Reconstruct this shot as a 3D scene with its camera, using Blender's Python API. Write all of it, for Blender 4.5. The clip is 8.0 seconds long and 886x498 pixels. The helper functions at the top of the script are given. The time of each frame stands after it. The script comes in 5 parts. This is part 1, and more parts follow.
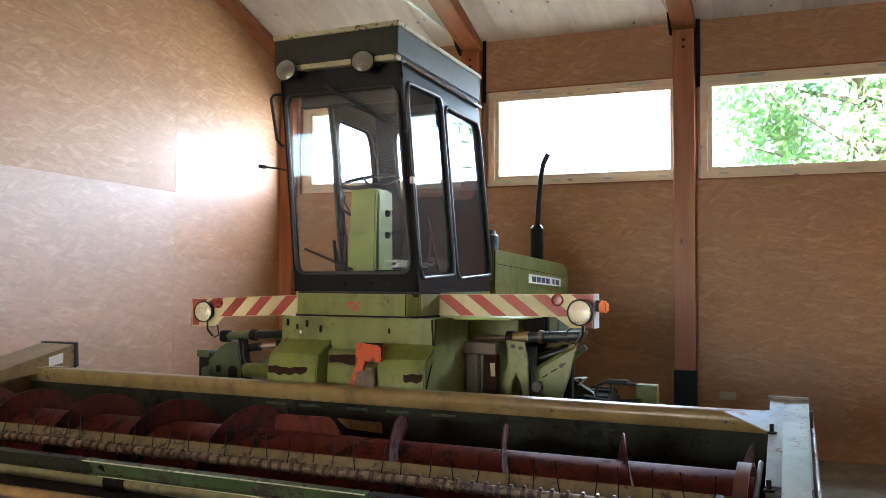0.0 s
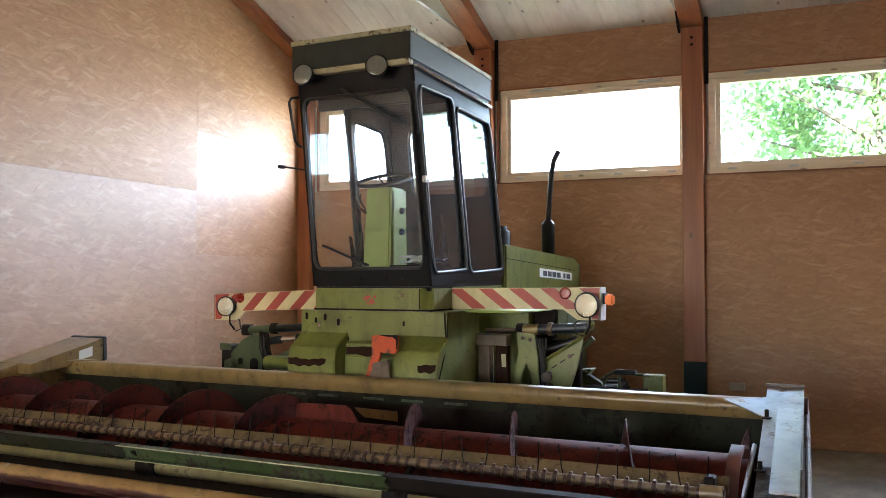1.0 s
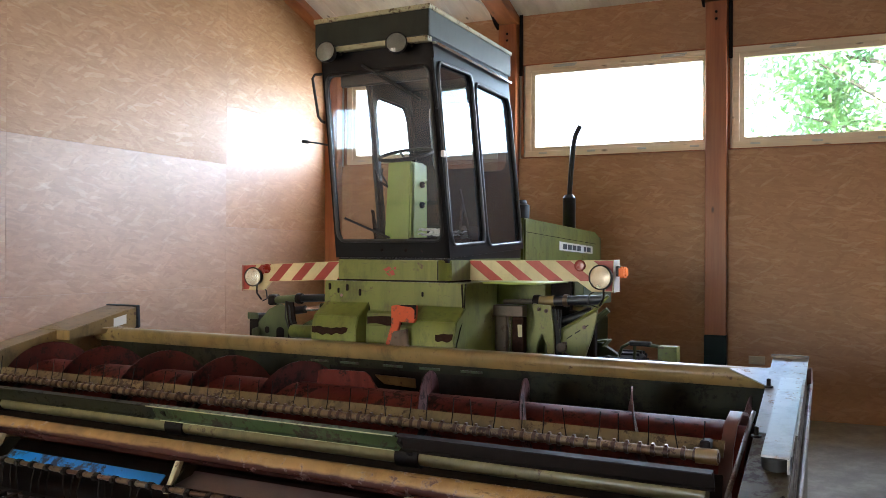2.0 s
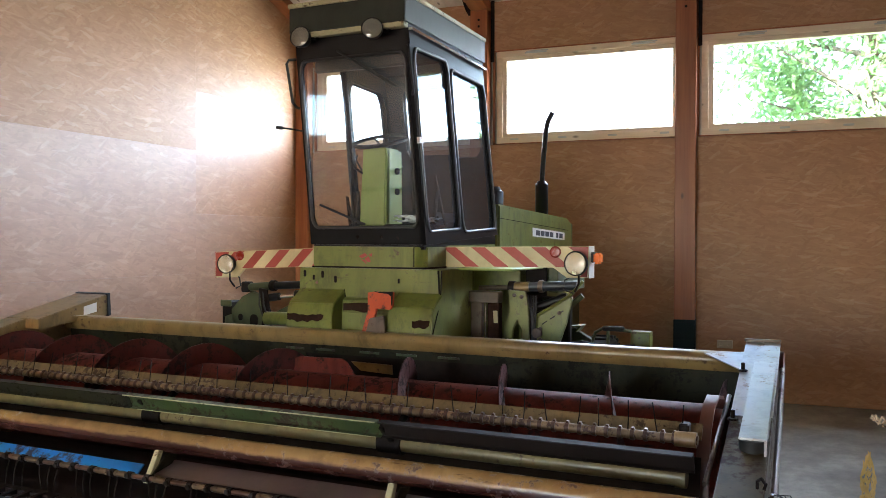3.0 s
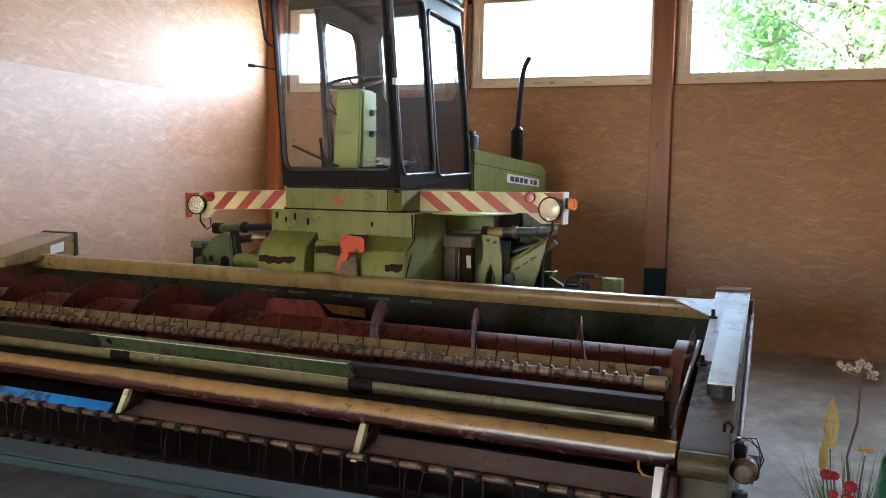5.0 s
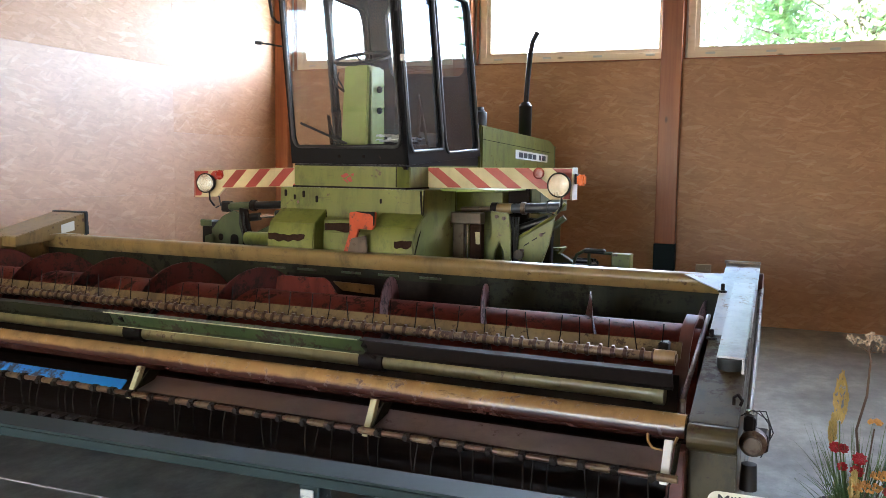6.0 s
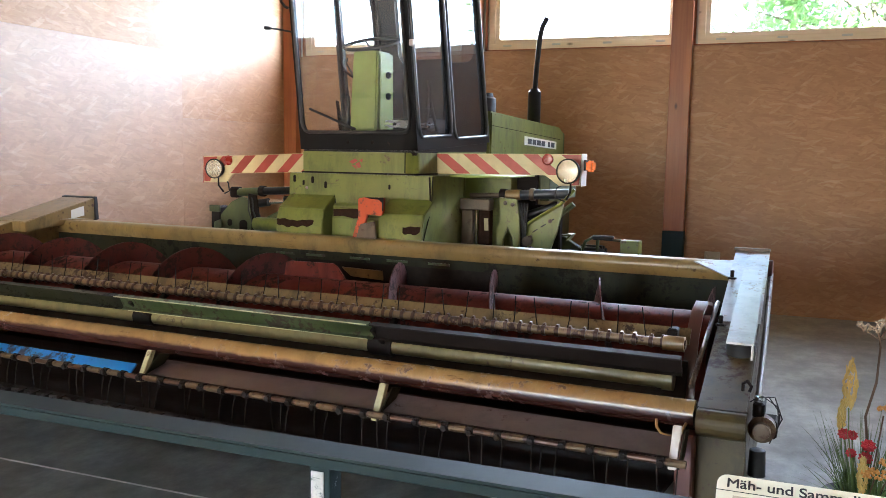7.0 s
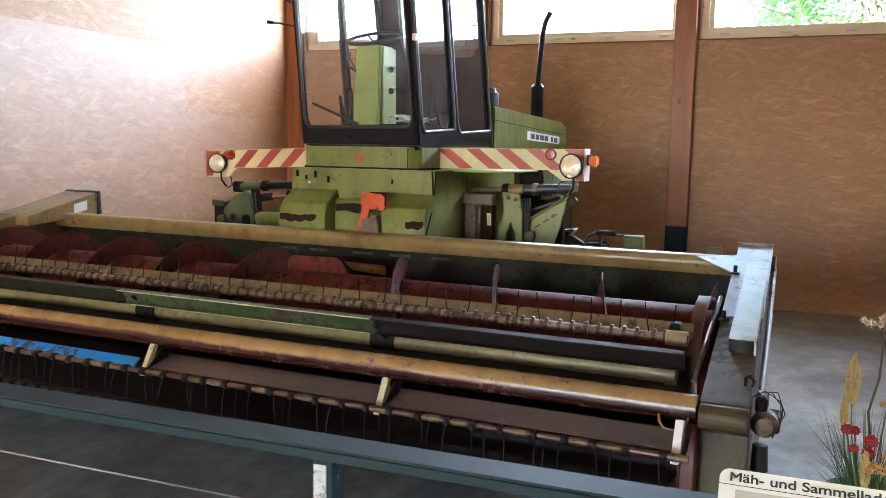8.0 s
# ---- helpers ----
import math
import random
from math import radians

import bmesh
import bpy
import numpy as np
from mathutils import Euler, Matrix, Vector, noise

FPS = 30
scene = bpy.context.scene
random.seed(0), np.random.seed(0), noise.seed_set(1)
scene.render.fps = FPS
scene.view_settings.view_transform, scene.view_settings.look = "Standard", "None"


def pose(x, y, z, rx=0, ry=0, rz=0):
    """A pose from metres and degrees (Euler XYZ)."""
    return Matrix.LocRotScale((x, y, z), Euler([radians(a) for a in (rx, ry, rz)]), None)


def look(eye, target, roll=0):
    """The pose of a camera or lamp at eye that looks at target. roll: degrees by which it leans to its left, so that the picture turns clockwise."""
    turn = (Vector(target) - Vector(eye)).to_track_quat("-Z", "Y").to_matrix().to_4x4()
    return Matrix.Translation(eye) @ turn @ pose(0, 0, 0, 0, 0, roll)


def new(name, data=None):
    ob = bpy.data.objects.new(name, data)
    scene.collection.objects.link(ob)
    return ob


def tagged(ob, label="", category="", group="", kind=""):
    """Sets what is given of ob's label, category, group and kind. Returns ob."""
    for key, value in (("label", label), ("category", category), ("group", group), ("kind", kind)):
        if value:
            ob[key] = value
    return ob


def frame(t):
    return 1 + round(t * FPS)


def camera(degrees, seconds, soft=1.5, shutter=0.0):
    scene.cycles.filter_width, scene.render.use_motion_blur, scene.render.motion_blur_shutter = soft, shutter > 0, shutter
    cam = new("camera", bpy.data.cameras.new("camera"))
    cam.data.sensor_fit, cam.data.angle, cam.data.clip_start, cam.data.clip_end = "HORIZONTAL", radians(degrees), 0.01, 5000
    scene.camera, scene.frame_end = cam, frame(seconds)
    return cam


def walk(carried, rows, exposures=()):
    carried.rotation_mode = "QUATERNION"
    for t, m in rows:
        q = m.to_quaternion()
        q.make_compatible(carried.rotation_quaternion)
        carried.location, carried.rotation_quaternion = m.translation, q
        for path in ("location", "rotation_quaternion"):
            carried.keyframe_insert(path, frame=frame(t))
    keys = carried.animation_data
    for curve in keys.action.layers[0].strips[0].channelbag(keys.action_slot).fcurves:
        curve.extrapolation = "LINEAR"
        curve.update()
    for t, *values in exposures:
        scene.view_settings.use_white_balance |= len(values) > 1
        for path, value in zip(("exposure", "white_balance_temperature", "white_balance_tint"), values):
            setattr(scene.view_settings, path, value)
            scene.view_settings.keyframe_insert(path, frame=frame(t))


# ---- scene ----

cam = camera(54.53, 8.0, soft=0.75)
# seconds, eye, yaw, pitch, roll
PATH = [
    (0.0, 0.547, -0.115, 1.576, 21.35, 2.36, 0.32),
    (0.5, 0.556, -0.223, 1.576, 21.37, 2.59, -0.04),
    (1.0, 0.652, -0.296, 1.573, 22.49, 2.02, -0.01),
    (1.5, 0.769, -0.350, 1.561, 23.99, 1.18, 0.35),
    (1.7, 0.800, -0.372, 1.560, 24.68, 0.74, 0.42),
    (2.8, 0.748, -0.430, 1.567, 23.12, -0.42, 0.05),
    (3.0, 0.739, -0.430, 1.566, 22.39, -0.65, 0.17),
    (3.5, 0.718, -0.422, 1.555, 21.47, -1.42, 0.97),
    (4.0, 0.717, -0.412, 1.551, 20.91, -2.40, 1.31),
    (4.5, 0.718, -0.404, 1.547, 20.49, -3.35, 1.33),
    (5.8, 0.719, -0.410, 1.540, 20.72, -5.32, 0.78),
    (6.0, 0.719, -0.411, 1.538, 21.05, -5.64, 0.74),
    (6.5, 0.717, -0.413, 1.532, 21.47, -6.07, 0.85),
    (7.0, 0.714, -0.414, 1.530, 21.55, -6.49, 0.87),
    (7.5, 0.713, -0.412, 1.527, 21.67, -6.70, 0.92),
    (8.0, 0.713, -0.413, 1.526, 21.72, -6.80, 0.95),
]


def eye_pose(x, y, z, yaw, pitch, roll):
    a, b = radians(yaw), radians(pitch)
    way = Vector((-math.sin(a) * math.cos(b), math.cos(a) * math.cos(b), math.sin(b)))
    return look((x, y, z), Vector((x, y, z)) + way, roll)


walk(cam, [(t, eye_pose(*row)) for t, *row in PATH], exposures=[(0.0, 4.70, 6000, 10), (4.5, 4.75, 6000, 10), (6.0, 5.08, 6000, 10), (8.0, 5.19, 6000, 10)])

# ---- world and light ----
world = bpy.data.worlds.new("sky")
scene.world = world
world.use_nodes = True
wn = world.node_tree
sky = wn.nodes.new("ShaderNodeTexSky")
sky.sky_type = "NISHITA"
sky.sun_disc = False
sky.sun_elevation, sky.sun_rotation = radians(48), radians(150)
wn.links.new(sky.outputs["Color"], wn.nodes["Background"].inputs["Color"])
wn.nodes["Background"].inputs["Strength"].default_value = 0.15

sun = new("sun", bpy.data.lights.new("sun", "SUN"))
sun.data.energy, sun.data.angle, sun.data.color = 4.0, radians(0.6), (1.0, 0.95, 0.86)
sun.matrix_world = look((0, 0, 30), (0 - 13.5, 0 + 23.4, 0))


def sky_lamp(name, eye, target, width, height, energy, colour):
    """An area lamp in an opening, seen or invented, for the sky outside it."""
    data = bpy.data.lights.new(name, "AREA")
    data.shape, data.size, data.size_y, data.energy, data.color = "RECTANGLE", width, height, energy, colour
    ob = new(name, data)
    ob.matrix_world = look(eye, target)
    return ob


# ---- materials ----
def nodes_of(name, rough=0.5, metal=0.0):
    m = bpy.data.materials.new(name)
    m.use_nodes = True
    n, l = m.node_tree.nodes, m.node_tree.links
    b = n["Principled BSDF"]
    b.inputs["Roughness"].default_value = rough
    b.inputs["Metallic"].default_value = metal
    return m, n, l, b


def ramp(n, l, src, stops):
    r = n.new("ShaderNodeValToRGB")
    while len(r.color_ramp.elements) < len(stops):
        r.color_ramp.elements.new(0.5)
    for e, (p, c) in zip(r.color_ramp.elements, stops):
        e.position, e.color = p, (c if len(c) == 4 else (*c, 1)) if isinstance(c, tuple) else (c, c, c, 1)
    l.new(src, r.inputs["Fac"])
    return r.outputs["Color"]


def mix(n, l, fac, a, b, mode="MIX"):
    m = n.new("ShaderNodeMix")
    m.data_type, m.blend_type = "RGBA", mode
    for key, v in ((0, fac), (6, a), (7, b)):
        if isinstance(v, (tuple, float, int)):
            m.inputs[key].default_value = v if key == 0 else ((*v, 1) if isinstance(v, tuple) else (v, v, v, 1))
        else:
            l.new(v, m.inputs[key])
    return m.outputs[2]


def tex(n, l, vec, scale, detail=4, rough=0.6, stretch=None, turn=(0, 0, 0)):
    t = n.new("ShaderNodeTexNoise")
    t.inputs["Scale"].default_value, t.inputs["Detail"].default_value, t.inputs["Roughness"].default_value = scale, detail, rough
    if stretch or any(turn):
        p = n.new("ShaderNodeMapping")
        p.inputs["Scale"].default_value = stretch or (1, 1, 1)
        p.inputs["Rotation"].default_value = [radians(q) for q in turn]
        l.new(vec, p.inputs["Vector"])
        vec = p.outputs["Vector"]
    l.new(vec, t.inputs["Vector"])
    return t.outputs["Fac"]


def bumped(n, l, b, height, strength, distance=0.002):
    k = n.new("ShaderNodeBump")
    k.inputs["Strength"].default_value, k.inputs["Distance"].default_value = strength, distance
    l.new(height, k.inputs["Height"])
    l.new(k.outputs["Normal"], b.inputs["Normal"])


def coords(n):
    return n.new("ShaderNodeTexCoord").outputs["Object"]


def painted(name, colour, rough=0.45, worn=0.5, under=(0.06, 0.035, 0.022), grime=0.35, metal=0.0, size=1.0, seed=0.0, spec=0.5, split=None):
    """Old paint: uneven tone, grime, chips and scratches down to rusty steel. worn: 0 (sound) to 1; below the height
    split a dark primer tone holds both wear and painted shade.
    """
    m, n, l, b = nodes_of(name, rough, metal)
    shift = n.new("ShaderNodeVectorMath")
    shift.operation = "ADD"
    shift.inputs[1].default_value = (seed, seed * 1.7, seed * 0.6)
    l.new(coords(n), shift.inputs[0])
    v = shift.outputs["Vector"]
    big, fine, chip = tex(n, l, v, 2.3 * size, 5), tex(n, l, v, 60 * size, 3), tex(n, l, v, 17 * size, 8, 0.72)
    streak = tex(n, l, v, 9 * size, 5, 0.65, (1, 1, 0.18))
    dark = tuple(c * 0.45 for c in colour)
    light = tuple(min(1, c * 1.25) for c in colour)
    base = mix(n, l, ramp(n, l, big, [(0.3, 0.0), (0.7, 1.0)]), tuple(c * 0.82 for c in colour), light)
    base = mix(n, l, ramp(n, l, streak, [(0.5, 0.0), (0.78, grime)]), base, dark)
    lim = 0.65 - 0.15 * worn
    both = mix(n, l, 0.35, chip, big)
    stain = tex(n, l, v, 5.5 * size, 9, 0.74, (1, 1, 0.5))
    base = mix(n, l, ramp(n, l, stain, [(0.52, 0.0), (0.60, 0.55 * grime), (0.72, grime)]), base, tuple(c * 0.3 + 0.006 for c in colour))
    mask = ramp(n, l, both, [(lim, 0.0), (lim + 0.05, 0.9)])
    rust = mix(n, l, fine, under, tuple(c * 2.2 for c in under))
    scratch = tex(n, l, v, 26 * size, 6, 0.8, (0.16, 1, 1), (0, 0, 9))
    base = mix(n, l, ramp(n, l, scratch, [(0.60, 0.0), (0.66, min(1.0, worn))]), base, under)
    # Worn primer and the underside's shade share one dark colour below split.
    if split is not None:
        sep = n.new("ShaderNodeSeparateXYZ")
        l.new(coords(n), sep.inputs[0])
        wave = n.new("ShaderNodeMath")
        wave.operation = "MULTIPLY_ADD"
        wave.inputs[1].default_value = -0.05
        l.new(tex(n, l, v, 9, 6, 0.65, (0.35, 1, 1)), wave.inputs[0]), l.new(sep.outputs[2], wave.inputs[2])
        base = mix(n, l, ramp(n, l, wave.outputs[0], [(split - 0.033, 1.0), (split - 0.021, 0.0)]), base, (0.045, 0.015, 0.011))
    l.new(mix(n, l, mask, base, rust), b.inputs["Base Color"])
    b.inputs["Specular IOR Level"].default_value = spec
    rv = n.new("ShaderNodeMapRange")
    rv.inputs["To Min"].default_value, rv.inputs["To Max"].default_value = rough, min(1, rough + 0.35)
    l.new(mask, rv.inputs["Value"])
    l.new(rv.outputs["Result"], b.inputs["Roughness"])
    bumped(n, l, b, mix(n, l, 0.6, fine, mask), 0.25, 0.0012)
    return m


def osb(name, gloss, shine=0.5, coat=0.0):
    """Pressed strand board: overlapping long flakes in several directions, a few of them pale, some dark specks."""
    m, n, l, b = nodes_of(name, gloss)
    sep = n.new("ShaderNodeSeparateXYZ")
    l.new(coords(n), sep.inputs[0])
    add = n.new("ShaderNodeMath")
    l.new(sep.outputs[0], add.inputs[0]), l.new(sep.outputs[1], add.inputs[1])
    com = n.new("ShaderNodeCombineXYZ")
    info = n.new("ShaderNodeObjectInfo")
    far = n.new("ShaderNodeMath")
    far.operation = "MULTIPLY"
    far.inputs[1].default_value = 40.0
    l.new(info.outputs["Random"], far.inputs[0])
    l.new(add.outputs[0], com.inputs[0]), l.new(sep.outputs[2], com.inputs[1]), l.new(far.outputs[0], com.inputs[2])
    v = com.outputs[0]
    warp = n.new("ShaderNodeTexNoise")
    warp.inputs["Scale"].default_value = 16
    l.new(v, warp.inputs["Vector"])
    off = n.new("ShaderNodeVectorMath")
    off.operation = "MULTIPLY_ADD"
    off.inputs[1].default_value = (0.02, 0.02, 0)
    l.new(warp.outputs["Color"], off.inputs[0]), l.new(v, off.inputs[2])

    def flakes(turn, sx, sy):
        p = n.new("ShaderNodeMapping")
        p.inputs["Rotation"].default_value = (0, 0, radians(turn))
        p.inputs["Location"].default_value = (turn * 0.7, turn * 0.3, 0)
        l.new(off.outputs["Vector"], p.inputs["Vector"])
        p2 = n.new("ShaderNodeMapping")
        p2.inputs["Scale"].default_value = (sx, sy, 1)
        l.new(p.outputs["Vector"], p2.inputs["Vector"])
        c = n.new("ShaderNodeTexVoronoi")
        c.inputs["Scale"].default_value = 1.0
        l.new(p2.outputs["Vector"], c.inputs["Vector"])
        q = n.new("ShaderNodeSeparateColor")
        l.new(c.outputs["Color"], q.inputs["Color"])
        return q.outputs[0], q.outputs[1]

    tone = None
    for turn, sx, sy, cut in ((3, 9, 42, 0), (-16, 8, 36, 0.45), (27, 10, 40, 0.6), (-44, 11, 36, 0.74), (9, 7, 46, 0.7)):
        shade, pick = flakes(turn, sx, sy)
        tone = shade if tone is None else mix(n, l, ramp(n, l, pick, [(cut, 0.0), (cut + 0.02, 1.0)]), tone, shade)
    grain = tex(n, l, v, 30, 6, 0.7, (0.3, 3, 1))
    col = ramp(n, l, mix(n, l, 0.55, tone, grain), [(0.15, (0.335, 0.168, 0.080)), (0.45, (0.400, 0.208, 0.101)), (0.70, (0.445, 0.241, 0.120)), (0.92, (0.52, 0.305, 0.165))])
    for turn, sx, sy, cut in ((12, 8, 40, 0.95), (-33, 9, 44, 0.965), (-5, 6, 34, 0.96)):
        shade, pick = flakes(turn, sx, sy)
        col = mix(n, l, ramp(n, l, pick, [(cut, 0.0), (cut + 0.012, 0.26)]), col, (0.60, 0.41, 0.25))
    speck = tex(n, l, v, 30, 3, 0.8)
    col = mix(n, l, ramp(n, l, speck, [(0.69, 0.0), (0.76, 0.7)]), col, (0.13, 0.055, 0.026))
    blot = tex(n, l, v, 4.5, 4, 0.6, (1, 1.6, 1))
    col = mix(n, l, ramp(n, l, blot, [(0.42, 0.0), (0.72, 0.35)]), col, (0.30, 0.14, 0.06))
    cloud = tex(n, l, v, 0.9, 3)
    col = mix(n, l, ramp(n, l, cloud, [(0.35, 0.0), (0.7, 0.25)]), col, (0.27, 0.130, 0.052))
    l.new(col, b.inputs["Base Color"])
    b.inputs["IOR"].default_value = 1.5 if shine < 0.9 else 1.65
    b.inputs["Specular IOR Level"].default_value = min(shine, 0.7)
    b.inputs["Coat Weight"].default_value, b.inputs["Coat Roughness"].default_value = coat, gloss + 0.04
    r = n.new("ShaderNodeMapRange")
    r.inputs["To Min"].default_value, r.inputs["To Max"].default_value = gloss - 0.06, gloss + 0.08
    l.new(grain, r.inputs["Value"]), l.new(r.outputs["Result"], b.inputs["Roughness"])
    bumped(n, l, b, mix(n, l, 0.5, tone, blot), 0.06, 0.001)
    return m


def timber(name, dark, light, rough, along):
    """Planed wood with grain along one axis (0, 1 or 2) and some knots."""
    m, n, l, b = nodes_of(name, rough)
    v = coords(n)
    st = [14.0, 14.0, 14.0]
    st[along] = 0.7
    g = tex(n, l, v, 1.0, 7, 0.65, tuple(st))
    wide = [3.5, 3.5, 3.5]
    wide[along] = 0.25
    w = tex(n, l, v, 1.0, 3, 0.5, tuple(wide))
    col = mix(n, l, ramp(n, l, g, [(0.32, 0.0), (0.7, 1.0)]), dark, light)
    col = mix(n, l, ramp(n, l, w, [(0.4, 0.0), (0.7, 0.4)]), col, tuple(c * 0.6 for c in dark))
    ks = [7.0, 7.0, 7.0]
    ks[along] = 3.0
    knot = n.new("ShaderNodeTexVoronoi")
    knot.inputs["Scale"].default_value = 1.0
    p = n.new("ShaderNodeMapping")
    p.inputs["Scale"].default_value = ks
    l.new(v, p.inputs["Vector"]), l.new(p.outputs["Vector"], knot.inputs["Vector"])
    col = mix(n, l, ramp(n, l, knot.outputs["Distance"], [(0.05, 0.85), (0.13, 0.0)]), col, tuple(c * 0.25 for c in dark))
    l.new(col, b.inputs["Base Color"])
    bumped(n, l, b, g, 0.15, 0.001)
    return m


def concrete(name):
    m, n, l, b = nodes_of(name, 0.35)
    b.inputs["Specular IOR Level"].default_value = 0.32
    v = coords(n)
    a, c, d = tex(n, l, v, 1.1, 8, 0.62), tex(n, l, v, 5.0, 7, 0.7, (1, 0.6, 1)), tex(n, l, v, 90, 2)
    col = ramp(n, l, mix(n, l, 0.45, a, c), [(0.36, (0.080, 0.077, 0.066)), (0.48, (0.185, 0.180, 0.158)), (0.61, (0.350, 0.340, 0.300))])
    col = mix(n, l, ramp(n, l, d, [(0.62, 0.0), (0.75, 0.35)]), col, (0.03, 0.03, 0.028))
    l.new(col, b.inputs["Base Color"])
    l.new(ramp(n, l, a, [(0.2, 0.28), (0.8, 0.42)]), b.inputs["Roughness"])
    bumped(n, l, b, d, 0.03, 0.001)
    return m


def plain(name, colour, rough=0.5, metal=0.0, vary=0.25, scale=25.0, bump=0.1, spec=0.5):
    m, n, l, b = nodes_of(name, rough, metal)
    b.inputs["Specular IOR Level"].default_value = spec
    f = tex(n, l, coords(n), scale, 5)
    l.new(mix(n, l, f, tuple(c * (1 - vary) for c in colour), tuple(min(1, c * (1 + vary)) for c in colour)), b.inputs["Base Color"])
    l.new(ramp(n, l, f, [(0.3, max(0.02, rough - 0.08)), (0.7, min(1, rough + 0.1))]), b.inputs["Roughness"])
    if bump:
        bumped(n, l, b, f, bump, 0.001)
    return m


def glass(name, tint=(1, 1, 1), rough=0.0, haze=0.0):
    """Thin pane: clear with a mirror gloss that grows at a slant, and an uneven blue-grey diffuse film."""
    m, n, l, b = nodes_of(name)
    n.remove(b)
    out = n["Material Output"]
    clear, shine, slant, both = (n.new("ShaderNodeBsdfTransparent"), n.new("ShaderNodeBsdfGlossy"), n.new("ShaderNodeLayerWeight"), n.new("ShaderNodeMixShader"))
    clear.inputs["Color"].default_value = (*tint, 1)
    shine.inputs["Roughness"].default_value = rough
    slant.inputs["Blend"].default_value = 0.5
    power, scale_ = n.new("ShaderNodeMath"), n.new("ShaderNodeMath")
    power.operation, scale_.operation = "POWER", "MULTIPLY_ADD"
    power.inputs[1].default_value, scale_.inputs[1].default_value, scale_.inputs[2].default_value = 4.0, 0.9, 0.07
    l.new(slant.outputs["Facing"], power.inputs[0]), l.new(power.outputs[0], scale_.inputs[0])
    l.new(scale_.outputs[0], both.inputs[0]), l.new(clear.outputs[0], both.inputs[1]), l.new(shine.outputs[0], both.inputs[2])
    if haze:
        film, grey, thin = n.new("ShaderNodeMixShader"), n.new("ShaderNodeBsdfDiffuse"), n.new("ShaderNodeBsdfTranslucent")
        half = n.new("ShaderNodeMixShader")
        grey.inputs["Color"].default_value = thin.inputs["Color"].default_value = (0.62, 0.64, 0.70, 1)
        l.new(grey.outputs[0], half.inputs[1]), l.new(thin.outputs[0], half.inputs[2])
        smear = tex(n, l, coords(n), 3.0, 6, 0.65)
        l.new(ramp(n, l, smear, [(0.3, haze * 0.6), (0.7, haze * 1.4)]), film.inputs[0])
        l.new(clear.outputs[0], film.inputs[1]), l.new(half.outputs[0], film.inputs[2]), l.new(film.outputs[0], both.inputs[1])
    l.new(both.outputs[0], out.inputs["Surface"])
    return m


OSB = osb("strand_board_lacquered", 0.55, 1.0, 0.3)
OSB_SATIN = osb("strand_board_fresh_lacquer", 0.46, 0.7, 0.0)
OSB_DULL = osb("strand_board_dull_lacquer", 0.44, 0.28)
OSB_MATT = osb("strand_board_matt", 0.5)
GLULAM = timber("glulam_upright", (0.25, 0.068, 0.019), (0.42, 0.140, 0.042), 0.42, 2)
GLULAM_R = timber("glulam_rafter", (0.25, 0.070, 0.020), (0.42, 0.145, 0.045), 0.42, 1)
SPRUCE = timber("window_wood", (0.68, 0.54, 0.38), (0.82, 0.69, 0.52), 0.4, 0)
DECK = timber("ceiling_wood", (0.66, 0.58, 0.49), (0.78, 0.71, 0.62), 0.5, 1)
CONCRETE = concrete("floor_concrete")
PANE = glass("window_glass")
CABGLASS = glass("cab_glass", (0.92, 0.95, 0.94), haze=0.022)
SIDEGLASS = glass("cab_side_glass", (0.48, 0.51, 0.56), haze=0.075)
GREEN = painted("machine_green", (0.140, 0.150, 0.027), 0.36, 0.5, grime=0.75)
GREEN_D = painted("machine_green_dark", (0.055, 0.068, 0.022), 0.5, 0.45, grime=0.6, seed=3)
CONSOLE = painted("console_green", (0.27, 0.33, 0.075), 0.45, 0.0, grime=0.15, seed=5)
BLACK = painted("cab_black", (0.008, 0.008, 0.009), 0.28, 0.10, grime=0.2, seed=7, spec=0.22)
ROOF = painted("roof_grey", (0.036, 0.040, 0.030), 0.4, 0.08, grime=0.4, seed=9, spec=0.3)
CREAM = painted("roof_edge_cream", (0.42, 0.38, 0.22), 0.5, 0.62, under=(0.05, 0.022, 0.012), seed=11)
TAN = painted("reel_tube_paint", (0.30, 0.178, 0.066), 0.30, 0.42, under=(0.04, 0.014, 0.010), grime=0.5, size=1.2, seed=13)
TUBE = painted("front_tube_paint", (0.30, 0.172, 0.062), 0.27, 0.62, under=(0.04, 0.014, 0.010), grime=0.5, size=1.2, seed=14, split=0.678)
CLAMP = painted("tine_clamp_brown", (0.085, 0.040, 0.024), 0.36, 0.6, under=(0.015, 0.009, 0.008), grime=0.6, metal=0.4, size=2.0, seed=41)
ENDBOX = painted("end_box_khaki", (0.066, 0.048, 0.019), 0.42, 0.85, under=(0.030, 0.014, 0.010), grime=0.9, seed=43, spec=0.25)
SLEEVE = painted("tine_bar_sleeve", (0.20, 0.120, 0.054), 0.42, 0.95, under=(0.03, 0.012, 0.009), grime=0.9, metal=0.2, size=1.6, seed=26)
SLEEVE_D = painted("front_bar_sleeve", (0.115, 0.070, 0.034), 0.5, 1.0, under=(0.03, 0.012, 0.009), grime=0.95, metal=0.15, size=2.0, seed=49, spec=0.3)
FLIGHT = painted("auger_flight_red", (0.075, 0.015, 0.011), 0.5, 0.95, under=(0.014, 0.009, 0.008), grime=0.9, seed=22, spec=0.2)
OLIVE = painted("reel_core_paint", (0.19, 0.145, 0.055), 0.35, 0.42, under=(0.05, 0.025, 0.015), grime=0.5, seed=15)
